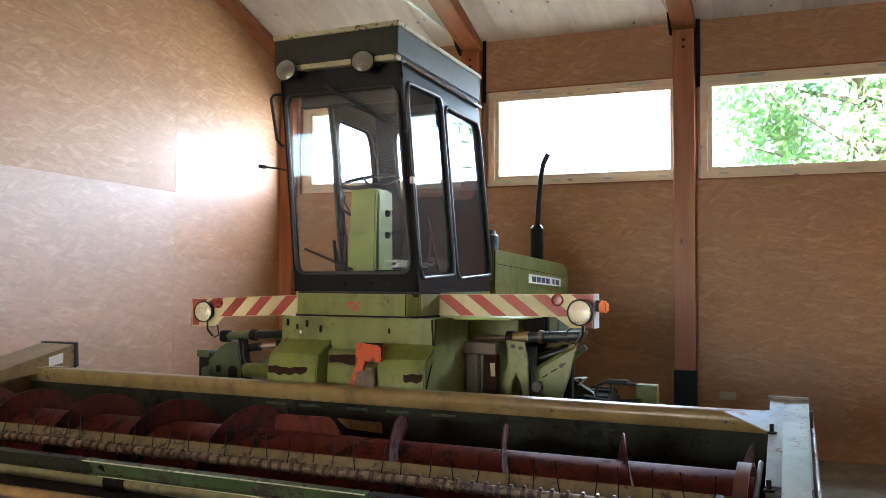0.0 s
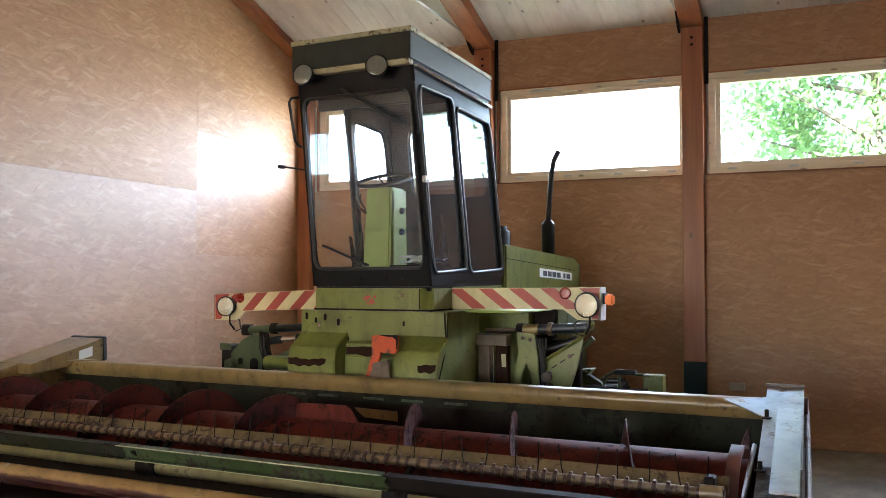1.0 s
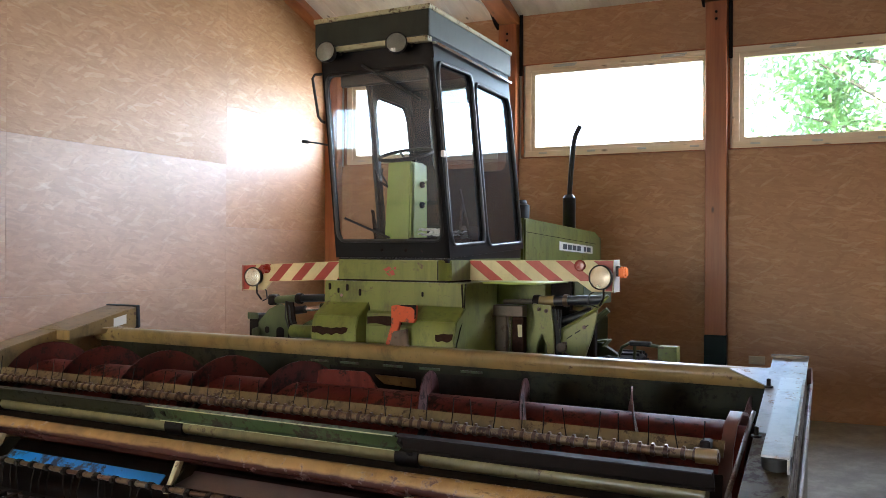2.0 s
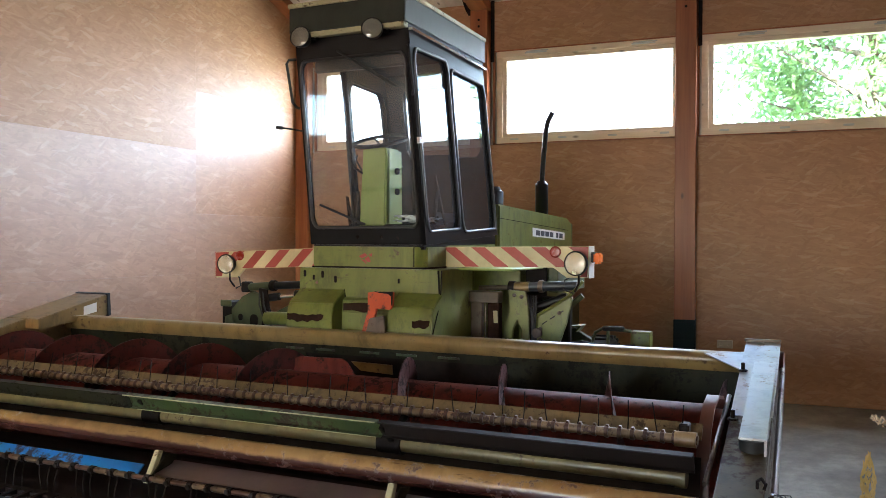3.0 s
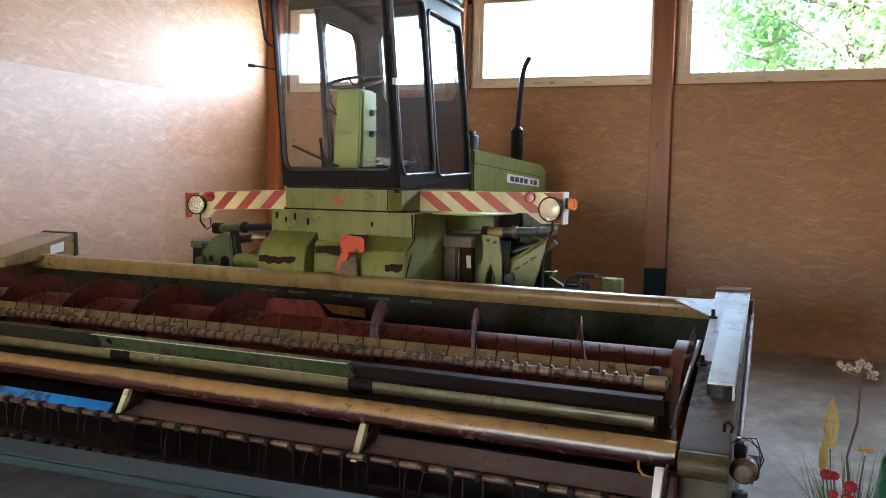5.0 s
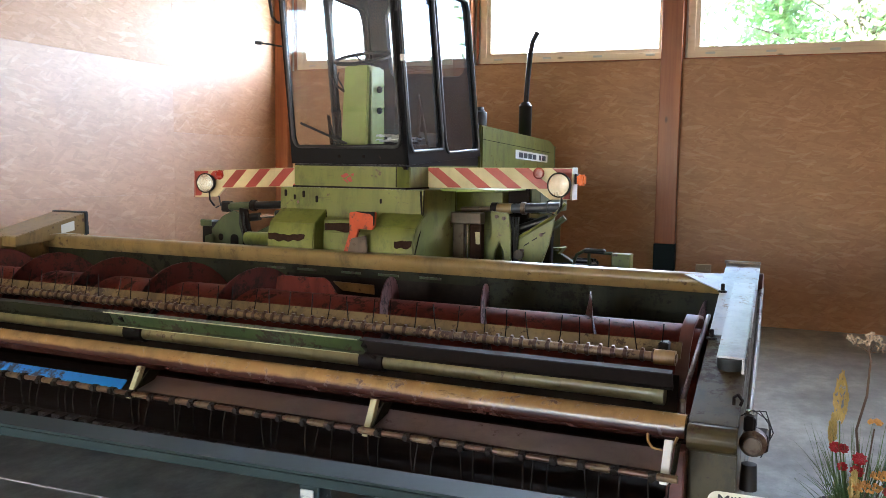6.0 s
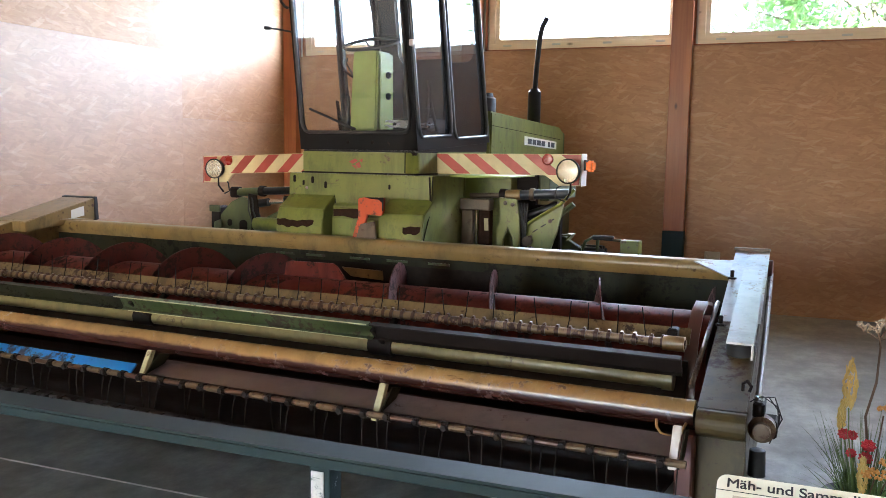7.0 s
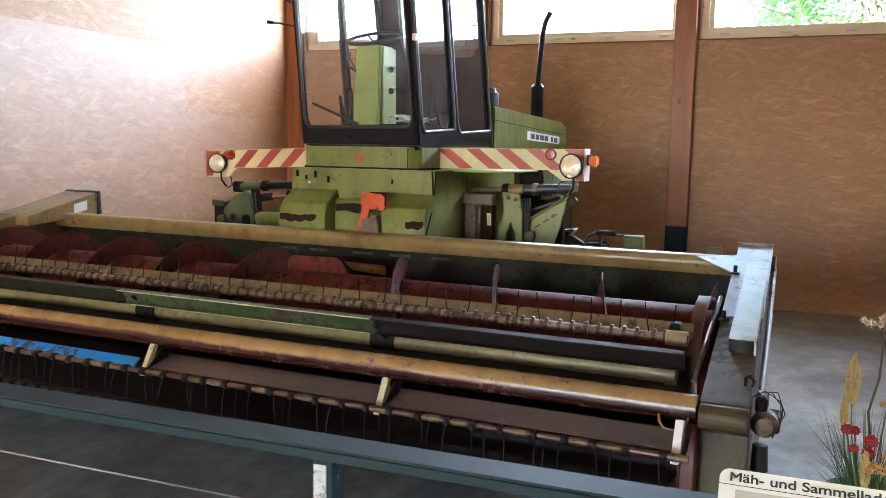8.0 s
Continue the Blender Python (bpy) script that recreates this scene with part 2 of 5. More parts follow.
KHAKI = painted("header_khaki", (0.205, 0.130, 0.045), 0.33, 0.5, under=(0.045, 0.02, 0.013), grime=0.8, seed=17)
BATGREEN = painted("reel_bat_green", (0.034, 0.052, 0.012), 0.5, 1.0, under=(0.025, 0.014, 0.010), grime=0.7, size=1.3, seed=45)
SLAT = painted("reel_slat_tan", (0.150, 0.096, 0.040), 0.45, 0.7, under=(0.03, 0.015, 0.010), grime=0.9, size=1.4, seed=47, spec=0.25)
# Dirty olive, taken darker to carry the trough's shade in its colour.
HOUSING = painted("header_housing_shaded", (0.019, 0.017, 0.0075), 0.6, 0.85, under=(0.008, 0.006, 0.005), grime=0.9, seed=19, spec=0.15)
AUGER = painted("auger_red", (0.115, 0.021, 0.014), 0.55, 0.80, under=(0.018, 0.011, 0.009), grime=0.9, seed=21, spec=0.08)
BARE = painted("end_sheet_metal", (0.36, 0.33, 0.30), 0.30, 0.55, under=(0.15, 0.085, 0.045), grime=0.45, metal=0.35, seed=23)
STEEL = painted("worn_steel", (0.10, 0.068, 0.042), 0.42, 0.75, under=(0.04, 0.018, 0.012), grime=0.7, metal=0.2, seed=25)
SCUFF = plain("rusty_scrape", (0.026, 0.013, 0.009), 0.85, 0.0, 0.7, 30, 0.2, spec=0.05)
DARK = plain("oily_steel", (0.014, 0.010, 0.009), 0.6, 0.0, 0.5, spec=0.08)
BAT = painted("reel_bat_steel", (0.15, 0.108, 0.108), 0.30, 0.35, under=(0.05, 0.025, 0.02), grime=0.5, metal=0.45, seed=27)
BLUE = painted("bat_blue", (0.012, 0.235, 0.72), 0.45, 0.88, under=(0.030, 0.018, 0.015), grime=0.1, size=1.0, seed=29)
BROWNRED = painted("reel_arm_brown", (0.11, 0.036, 0.025), 0.34, 0.35, under=(0.05, 0.025, 0.02), seed=31)
ORANGE = painted("lever_orange", (0.42, 0.062, 0.014), 0.45, 0.55, under=(0.05, 0.03, 0.022), grime=0.6, seed=33, spec=0.3)
BOARD_C = painted("board_cream", (0.56, 0.46, 0.25), 0.45, 0.12, grime=0.25, seed=35)
BOARD_R = painted("board_red", (0.34, 0.050, 0.034), 0.42, 0.12, grime=0.3, seed=37)
# Near-black so that the shade inside the header is part of the colour.
TROUGH_SHADE = plain("trough_shade_black", (0.020, 0.014, 0.012), 0.85, 0.0, 0.6, spec=0.08)
PISTON = plain("cylinder_blue_black", (0.020, 0.022, 0.032), 0.42, 0.0, 0.4, 40, 0.1, spec=0.5)
SHOE = plain("shoe_teal", (0.008, 0.018, 0.022), 0.5, 0.0, 0.3, spec=0.2)
SEAL = plain("window_seal", (0.010, 0.010, 0.011), 0.38, 0.0, 0.05, 5, 0.0, spec=0.7)
RUBBER = plain("rubber", (0.014, 0.014, 0.014), 0.6)
CHROME = plain("chrome", (0.75, 0.75, 0.76), 0.12, 1.0, 0.05)
REFLECTOR = plain("lamp_reflector", (0.70, 0.67, 0.58), 0.20, 0.85, 0.15, 14, 0.0)
DUSTY = plain("dusty_reflector", (0.26, 0.25, 0.22), 0.45, 0.2, 0.4)
LENS = glass("lamp_lens", (0.93, 0.93, 0.9), 0.08)
INDICATOR = plain("orange_plastic", (0.85, 0.17, 0.008), 0.35, 0.0, 0.1, spec=0.2)
REDPLASTIC = plain("red_reflector", (0.24, 0.022, 0.014), 0.25, 0.0, 0.1)
RAIL = painted("rail_teal", (0.013, 0.024, 0.025), 0.60, 0.0, under=(0.3, 0.32, 0.32), grime=0.1, seed=39, spec=0.17)
# Pale colour for the light reflected on the rail posts, broken by wear.
POST_SHEEN = painted("post_sheen_pale", (0.50, 0.50, 0.47), 0.5, 0.9, under=(0.05, 0.07, 0.07), grime=0.6, size=2.5, seed=51)
GALV = plain("galvanised", (0.48, 0.48, 0.46), 0.4, 0.3, 0.3, 12)
PAPER = plain("sign_cream", (0.78, 0.74, 0.62), 0.4, 0.0, 0.03, 8, 0)
PAPER2 = plain("sign_inset", (0.50, 0.45, 0.36), 0.5, 0.0, 0.08, 12, 0)
INK = plain("sign_ink", (0.03, 0.03, 0.035), 0.6, 0.0, 0.1)
INK2 = plain("sign_ink_grey", (0.20, 0.18, 0.16), 0.6, 0.0, 0.1)
BEIGE = plain("socket_beige", (0.46, 0.38, 0.27), 0.4, 0.0, 0.05)
WHITE = plain("white_plastic", (0.72, 0.70, 0.66), 0.4, 0.0, 0.05)
SEAT = plain("seat_vinyl", (0.03, 0.032, 0.034), 0.55)
GRASS = plain("grass_blade", (0.085, 0.135, 0.035), 0.5, 0.0, 0.4, 40)
STRAW = plain("straw", (0.50, 0.34, 0.10), 0.6, 0.0, 0.3, 60)
STEM = plain("dry_stem", (0.10, 0.06, 0.035), 0.7, 0.0, 0.3)
REDFLOWER = plain("red_petals", (0.36, 0.012, 0.016), 0.55, 0.0, 0.35, 50)
YARROW = plain("orange_yarrow", (0.55, 0.26, 0.06), 0.7, 0.0, 0.3, 90, 0.4)
PUFF = plain("dry_flower", (0.45, 0.35, 0.25), 0.8, 0.0, 0.3, 90, 0.5)
BOTTLE = glass("bottle_green", (0.25, 0.55, 0.38), 0.03)
LEAF = plain("tree_leaf", (0.10, 0.15, 0.06), 0.6, 0.0, 0.4, 3)
ln, ll = LEAF.node_tree.nodes, LEAF.node_tree.links
thin, leafmix = ln.new("ShaderNodeBsdfTranslucent"), ln.new("ShaderNodeMixShader")
thin.inputs["Color"].default_value = (0.28, 0.44, 0.15, 1)
ll.new(ln["Principled BSDF"].outputs[0], leafmix.inputs[1]), ll.new(thin.outputs[0], leafmix.inputs[2])
ll.new(leafmix.outputs[0], ln["Material Output"].inputs["Surface"])
BARK = plain("bark", (0.10, 0.075, 0.05), 0.8, 0.0, 0.4, 12, 0.5)
MEADOW = plain("meadow", (0.10, 0.15, 0.045), 0.8, 0.0, 0.4, 2)
PLASTER = plain("outer_render", (0.55, 0.52, 0.46), 0.7, 0.0, 0.08, 6)


# ---- building blocks ----
def link(name, bm, material, smooth=True):
    me = bpy.data.meshes.new(name)
    bmesh.ops.recalc_face_normals(bm, faces=bm.faces[:])
    if smooth:
        for f in bm.faces:
            f.smooth = True
        for e in bm.edges:
            if len(e.link_faces) == 2 and e.calc_face_angle(0) > 0.55:
                e.smooth = False
    bm.to_mesh(me)
    bm.free()
    me.materials.append(material)
    return new(name, me)


def part(name, bm, material, parent, label=""):
    ob = link(name, bm, material)
    ob.parent = parent
    return tagged(ob, label) if label else ob


def share(name, mesh, parent, m):
    ob = new(name, mesh)
    ob.parent = parent
    ob.matrix_basis = m
    return ob


def root(name, label, category, m=None, group="", kind=""):
    e = new(name)
    e.empty_display_size = 0.1
    if m is not None:
        e.matrix_basis = m
    return tagged(e, label, category, group, kind)


def box(x0, x1, y0, y1, z0, z1, bevel=0.0, bm=None, seg=1):
    bm2 = bmesh.new()
    bmesh.ops.create_cube(bm2, size=1)
    for v in bm2.verts:
        v.co = Vector((x0 + (v.co.x + 0.5) * (x1 - x0), y0 + (v.co.y + 0.5) * (y1 - y0), z0 + (v.co.z + 0.5) * (z1 - z0)))
    if bevel:
        bmesh.ops.bevel(bm2, geom=bm2.edges[:], offset=bevel, segments=seg, affect="EDGES")
    return merge(bm, bm2)


def merge(bm, extra):
    if bm is None:
        return extra
    me = bpy.data.meshes.new("t")
    extra.to_mesh(me)
    extra.free()
    bm.from_mesh(me)
    bpy.data.meshes.remove(me)
    return bm


def prism(points, lo, hi, axis=0, bevel=0.0, bm=None):
    """A closed outline in the two other axes, pulled out along axis from lo to hi."""
    b2 = bmesh.new()
    other = [i for i in range(3) if i != axis]
    rings = []
    for c in (lo, hi):
        ring = []
        for p, q in points:
            co = [0, 0, 0]
            co[axis], co[other[0]], co[other[1]] = c, p, q
            ring.append(b2.verts.new(co))
        rings.append(ring)
    b2.faces.new(rings[0])
    b2.faces.new(rings[1][::-1])
    k = len(points)
    for i in range(k):
        b2.faces.new((rings[0][i], rings[0][(i + 1) % k], rings[1][(i + 1) % k], rings[1][i]))
    if bevel:
        bmesh.ops.recalc_face_normals(b2, faces=b2.faces[:])
        bmesh.ops.bevel(b2, geom=b2.edges[:], offset=bevel, segments=2, affect="EDGES")
    return merge(bm, b2)


def sweep(path, r, n=10, bm=None, caps=True, radii=None):
    """A round bar along a path of points."""
    b2 = bmesh.new()
    pts = [Vector(p) for p in path]
    rings, side = [], None
    for i, p in enumerate(pts):
        d = (pts[min(i + 1, len(pts) - 1)] - pts[max(i - 1, 0)]).normalized()
        if side is None:
            side = d.orthogonal().normalized()
        side = (side - d * side.dot(d)).normalized()
        up = d.cross(side)
        rr = radii[i] if radii else r
        rings.append([b2.verts.new(p + (side * math.cos(q) + up * math.sin(q)) * rr) for q in [2 * math.pi * k / n for k in range(n)]])
    for a, b in zip(rings, rings[1:]):
        for k in range(n):
            b2.faces.new((a[k], a[(k + 1) % n], b[(k + 1) % n], b[k]))
    if caps:
        b2.faces.new(rings[0][::-1])
        b2.faces.new(rings[-1])
    return merge(bm, b2)


def lathe(profile, m=None, n=24, bm=None):
    """Turns (radius, height) round z; m places it."""
    b2 = bmesh.new()
    rings = []
    for r, h in profile:
        rings.append([b2.verts.new((r * math.cos(2 * math.pi * k / n), r * math.sin(2 * math.pi * k / n), h)) for k in range(n)])
    for a, b in zip(rings, rings[1:]):
        for k in range(n):
            b2.faces.new((a[k], a[(k + 1) % n], b[(k + 1) % n], b[k]))
    b2.faces.new(rings[0][::-1])
    b2.faces.new(rings[-1])
    if m is not None:
        b2.transform(m)
    return merge(bm, b2)


def arc(cx, cy, r, a0, a1, n=6):
    return [(cx + r * math.cos(radians(a0 + (a1 - a0) * k / n)), cy + r * math.sin(radians(a0 + (a1 - a0) * k / n))) for k in range(n + 1)]


def rounded(u0, u1, v0, v1, r, n=5):
    return arc(u1 - r, v1 - r, r, 0, 90, n) + arc(u0 + r, v1 - r, r, 90, 180, n) + arc(u0 + r, v0 + r, r, 180, 270, n) + arc(u1 - r, v0 + r, r, 270, 360, n)


def quad_map(c):
    """c: four corners (bottom left, bottom right, top right, top left) of a panel; u, v in 0..1."""
    a, b, d, e = (Vector(q) for q in c)
    return lambda u, v: (a * (1 - u) + b * u) * (1 - v) + (e * (1 - u) + d * u) * v


def holed(corner, hole, thick, bm=None):
    """A panel with one opening. hole: outline in u, v. thick: a vector."""
    at = quad_map(corner)
    b2 = bmesh.new()
    cu = sum(p[0] for p in hole) / len(hole)
    cv = sum(p[1] for p in hole) / len(hole)
    outer = []
    for u, v in hole:
        du, dv = u - cu, v - cv
        s = min((((1 if du > 0 else 0) - cu) / du) if abs(du) > 1e-9 else 1e9, (((1 if dv > 0 else 0) - cv) / dv) if abs(dv) > 1e-9 else 1e9)
        outer.append((cu + du * s, cv + dv * s))
    for cq in ((0, 0), (1, 0), (1, 1), (0, 1)):
        k = min(range(len(outer)), key=lambda i: (outer[i][0] - cq[0]) ** 2 + (outer[i][1] - cq[1]) ** 2)
        outer[k] = cq
    layers = []
    for t in (0, 1):
        off = Vector(thick) * t
        layers.append(([b2.verts.new(at(*p) + off) for p in hole], [b2.verts.new(at(*p) + off) for p in outer]))
    k = len(hole)
    for i in range(k):
        j = (i + 1) % k
        (h0, o0), (h1, o1) = layers
        b2.faces.new((h0[i], h0[j], o0[j], o0[i]))
        b2.faces.new((h1[i], o1[i], o1[j], h1[j]))
        b2.faces.new((h0[i], h1[i], h1[j], h0[j]))
        b2.faces.new((o0[i], o0[j], o1[j], o1[i]))
    return merge(bm, b2)


def pane(corner, hole, push, thick=0.004):
    at = quad_map(corner)
    b2 = bmesh.new()
    f = b2.faces.new([b2.verts.new(at(*p) + Vector(push)) for p in hole])
    return b2


def loop_bar(corner, hole, r, push):
    at = quad_map(corner)
    pts = [at(*p) + Vector(push) for p in hole]
    return sweep(pts + pts[:2], r, 10, caps=False)


# ---- the hall ----
WX, EX, SY, NY = -4.75, 7.2, -6.0, 8.42
EAVE, RIDGE_Y = 4.13, 1.2
RISE = 0.30


def roof_z(y):
    return EAVE + RISE * (NY - y) if y > RIDGE_Y else EAVE + RISE * (y - SY) * (NY - RIDGE_Y) / (RIDGE_Y - SY)


floor = tagged(link("floor", box(WX - 0.3, EX + 0.3, SY - 0.3, NY + 0.3, -0.2, 0), CONCRETE), "polished dark grey concrete floor with cloudy stains", "floor", kind="structure")
joints = [part("joint", box(WX, EX, y - 0.006, y + 0.006, -0.01, 0.0015), WHITE, floor, "thin pale joint strip") for y in (2.583, -1.4)]

COLS = [-2.45, -0.285, 2.06, 4.40, 6.75]
BAYS = [(-4.55, -2.56), (-2.32, -0.275), (-0.185, 1.96), (2.16, 4.30), (4.50, 6.65)]
SILL, HEAD = 2.605, 3.585

bm = box(WX - 0.3, EX + 0.3, NY + 0.03, NY + 0.28, 0, SILL)
box(WX - 0.3, EX + 0.3, NY + 0.03, NY + 0.28, HEAD, EAVE + 0.3, bm=bm)
edges = [WX - 0.3] + [q for a, b in BAYS for q in (a + 0.045, b - 0.045)] + [EX + 0.3]
for a, b in zip(edges[::2], edges[1::2]):
    box(a, b, NY + 0.03, NY + 0.28, SILL, HEAD, bm=bm)
wall_n = tagged(link("wall_north", bm, PLASTER), "timber hall wall lined with strand board under high windows", "wall", kind="structure")
ends = [WX] + COLS + [EX]
for a, b in zip(ends, ends[1:]):
    part("board", box(a + 0.002, b - 0.002, NY, NY + 0.028, 0.004, SILL - 0.014, 0.0015), OSB_MATT, wall_n)
    part("board", box(a + 0.002, b - 0.002, NY, NY + 0.028, HEAD + 0.012, EAVE + 0.06, 0.0015), OSB_MATT, wall_n)
for a, b in BAYS:
    part("trim", box(a - 0.005, b + 0.005, NY - 0.012, NY + 0.02, SILL - 0.012, SILL - 0.001, 0.002), GLULAM, wall_n, "thin dark wooden trim strip")
    part("trim", box(a - 0.005, b + 0.005, NY - 0.014, NY + 0.02, HEAD + 0.007, HEAD + 0.020, 0.002), GLULAM, wall_n, "thin dark wooden trim strip")
    for c in (a + 0.008, b - 0.008):
        part("trim", box(c - 0.010, c + 0.010, NY - 0.014, NY + 0.02, SILL, HEAD + 0.006, 0.002), GLULAM, wall_n, "thin dark wooden trim strip")


def window(k, a, b):
    """A wide wooden window: fixed frame, sash, pane, drain caps below and stays above."""
    w = root("window_%d" % k, "wide high wooden window with one clear pane", "window", kind="structure")
    x0, x1 = a + 0.05, b - 0.05
    for nm, d, y0, y1, q in (("window_frame", -0.008, NY - 0.012, NY + 0.15, 0.066), ("sash", 0.05, NY + 0.008, NY + 0.10, 0.052)):
        u0, u1, v0, v1 = x0 + d, x1 - d, SILL + 0.002 + d, HEAD - 0.002 - d
        bm = box(u0, u1, y0, y1, v0, v0 + q, 0.003)
        box(u0, u1, y0, y1, v1 - q + 0.006, v1, 0.003, bm)
        box(u0, u0 + q, y0 + 0.001, y1 - 0.001, v0 + q, v1 - q + 0.006, 0.003, bm)
        box(u1 - q, u1, y0 + 0.001, y1 - 0.001, v0 + q, v1 - q + 0.006, 0.003, bm)
        part(nm, bm, SPRUCE, w)
    g = part("pane", box(x0 + 0.10, x1 - 0.10, NY + 0.05, NY + 0.054, SILL + 0.1, HEAD - 0.09), PANE, w)
    g.visible_shadow = False
    for f in (0.1, 0.37, 0.64, 0.91):
        c = x0 + f * (x1 - x0)
        part("drain_cap", box(c - 0.045, c + 0.045, NY - 0.018, NY - 0.012, SILL + 0.028, SILL + 0.048, 0.003), GALV, w)
    for f in (0.22, 0.8):
        c = x0 + f * (x1 - x0)
        bm = box(c - 0.12, c + 0.12, NY - 0.022, NY - 0.012, HEAD - 0.035, HEAD - 0.02, 0.003)
        sweep([(c - 0.1, NY - 0.03, HEAD - 0.018), (c + 0.14, NY - 0.03, HEAD - 0.014)], 0.006, 8, bm)
        part("stay", bm, GALV, w, "grey metal window stay")
    return w


for k, (a, b) in enumerate(BAYS):
    window(k + 1, a, b)

# west gable wall and its boards
bm = prism([(SY - 0.3, 0), (NY + 0.3, 0), (NY + 0.3, EAVE + 0.25), (RIDGE_Y, roof_z(RIDGE_Y) + 0.3), (SY - 0.3, EAVE + 0.25)], WX - 0.3, WX - 0.03, 0)
wall_w = tagged(link("wall_west", bm, PLASTER), "tall gable wall lined with lacquered strand board", "wall", kind="structure")


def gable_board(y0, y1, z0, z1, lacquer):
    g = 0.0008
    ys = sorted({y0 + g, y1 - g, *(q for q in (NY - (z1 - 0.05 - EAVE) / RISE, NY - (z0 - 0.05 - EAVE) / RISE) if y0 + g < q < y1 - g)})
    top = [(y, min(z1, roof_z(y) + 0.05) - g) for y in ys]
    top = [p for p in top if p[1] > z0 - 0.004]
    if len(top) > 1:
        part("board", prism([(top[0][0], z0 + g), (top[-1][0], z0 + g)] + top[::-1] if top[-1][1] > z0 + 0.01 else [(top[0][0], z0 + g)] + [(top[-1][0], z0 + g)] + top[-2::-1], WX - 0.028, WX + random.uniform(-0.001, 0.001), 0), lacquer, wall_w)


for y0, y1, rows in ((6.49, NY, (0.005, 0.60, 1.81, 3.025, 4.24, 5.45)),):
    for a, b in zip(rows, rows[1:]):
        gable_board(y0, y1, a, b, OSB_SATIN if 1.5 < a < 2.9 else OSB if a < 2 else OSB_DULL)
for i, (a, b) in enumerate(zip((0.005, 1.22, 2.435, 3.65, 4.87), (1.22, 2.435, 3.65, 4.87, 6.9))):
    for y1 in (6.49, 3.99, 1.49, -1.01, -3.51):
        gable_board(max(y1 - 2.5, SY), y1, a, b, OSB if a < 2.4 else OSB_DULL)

# unseen walls that close the hall; the gate opening is invented, for fill light
GX0, GX1, GZ = -3.9, -0.7, 2.6
bm = box(WX - 0.3, GX0, SY - 0.3, SY, 0, EAVE + 0.3)
box(GX1, EX + 0.3, SY - 0.3, SY, 0, EAVE + 0.3, bm=bm)
box(GX0, GX1, SY - 0.3, SY, GZ, EAVE + 0.3, bm=bm)
tagged(link("wall_south", bm, OSB_MATT), "unseen strand board wall with an invented gate opening", "wall", kind="structure")
bm = prism([(SY - 0.3, 0), (NY + 0.3, 0), (NY + 0.3, EAVE + 0.25), (RIDGE_Y, roof_z(RIDGE_Y) + 0.3), (SY - 0.3, EAVE + 0.25)], EX, EX + 0.3, 0)
tagged(link("wall_east", bm, OSB_MATT), "plain strand board gable wall", "wall", kind="structure")
# Added fill lamp behind the visitor; its gate is not a known opening.
sky_lamp("gate_fill", ((GX0 + GX1) / 2, SY - 0.1, GZ / 2), ((GX0 + GX1) / 2, 0, GZ / 2), GX1 - GX0, GZ, 2.7, (1.0, 0.97, 0.93))
# Bays 3 and 4 are unseen; their lamps are added to brighten the west wall.
for k in (0, 1, 3, 4):
    a, b = BAYS[k]
    sky_lamp("window_light", ((a + b) / 2, NY + 0.62, 3.22), ((a + b) / 2 - 1.2, 0, -2.8), b - a + 0.25, 1.2, (11.5, 15.5, 0.0, 20.0, 20.0)[k], (0.80, 0.89, 1.0))

# ceiling: boards up the slope
bm = bmesh.new()
x, step = WX - 0.05, 0.192
while x < EX:
    for y0, y1 in ((NY + 0.02, RIDGE_Y), (SY, RIDGE_Y)):
        z0, z1 = roof_z(y0 if y0 < NY else NY), roof_z(RIDGE_Y)
        b2 = bmesh.new()
        d = random.uniform(-0.001, 0.001)
        vs = [b2.verts.new(c) for c in ((x, y0, z0 + d), (x + step - 0.004, y0, z0 + d), (x + step - 0.004, y1, z1 + d), (x, y1, z1 + d), (x - 0.003, y0, z0 + 0.03), (x + step - 0.003, y0, z0 + 0.03), (x + step - 0.003, y1, z1 + 0.03), (x - 0.003, y1, z1 + 0.03))]
        for f in ((0, 1, 2, 3), (4, 7, 6, 5), (0, 4, 5, 1), (1, 5, 6, 2), (2, 6, 7, 3), (3, 7, 4, 0)):
            b2.faces.new([vs[i] for i in f])
        merge(bm, b2)
    x += step
tagged(link("ceiling", bm, DECK), "sloping ceiling of pale grey-white boards", "ceiling", kind="structure")
bm = prism([(SY - 0.3, EAVE + 0.08), (RIDGE_Y, roof_z(RIDGE_Y) + 0.08), (NY + 0.3, EAVE - 0.02), (NY + 0.3, EAVE + 0.2), (RIDGE_Y, roof_z(RIDGE_Y) + 0.3), (SY - 0.3, EAVE + 0.3)], WX - 0.3, EX + 0.3, 0)
tagged(link("roof", bm, DARK), "closed roof above the boarded ceiling", "roof", kind="structure")


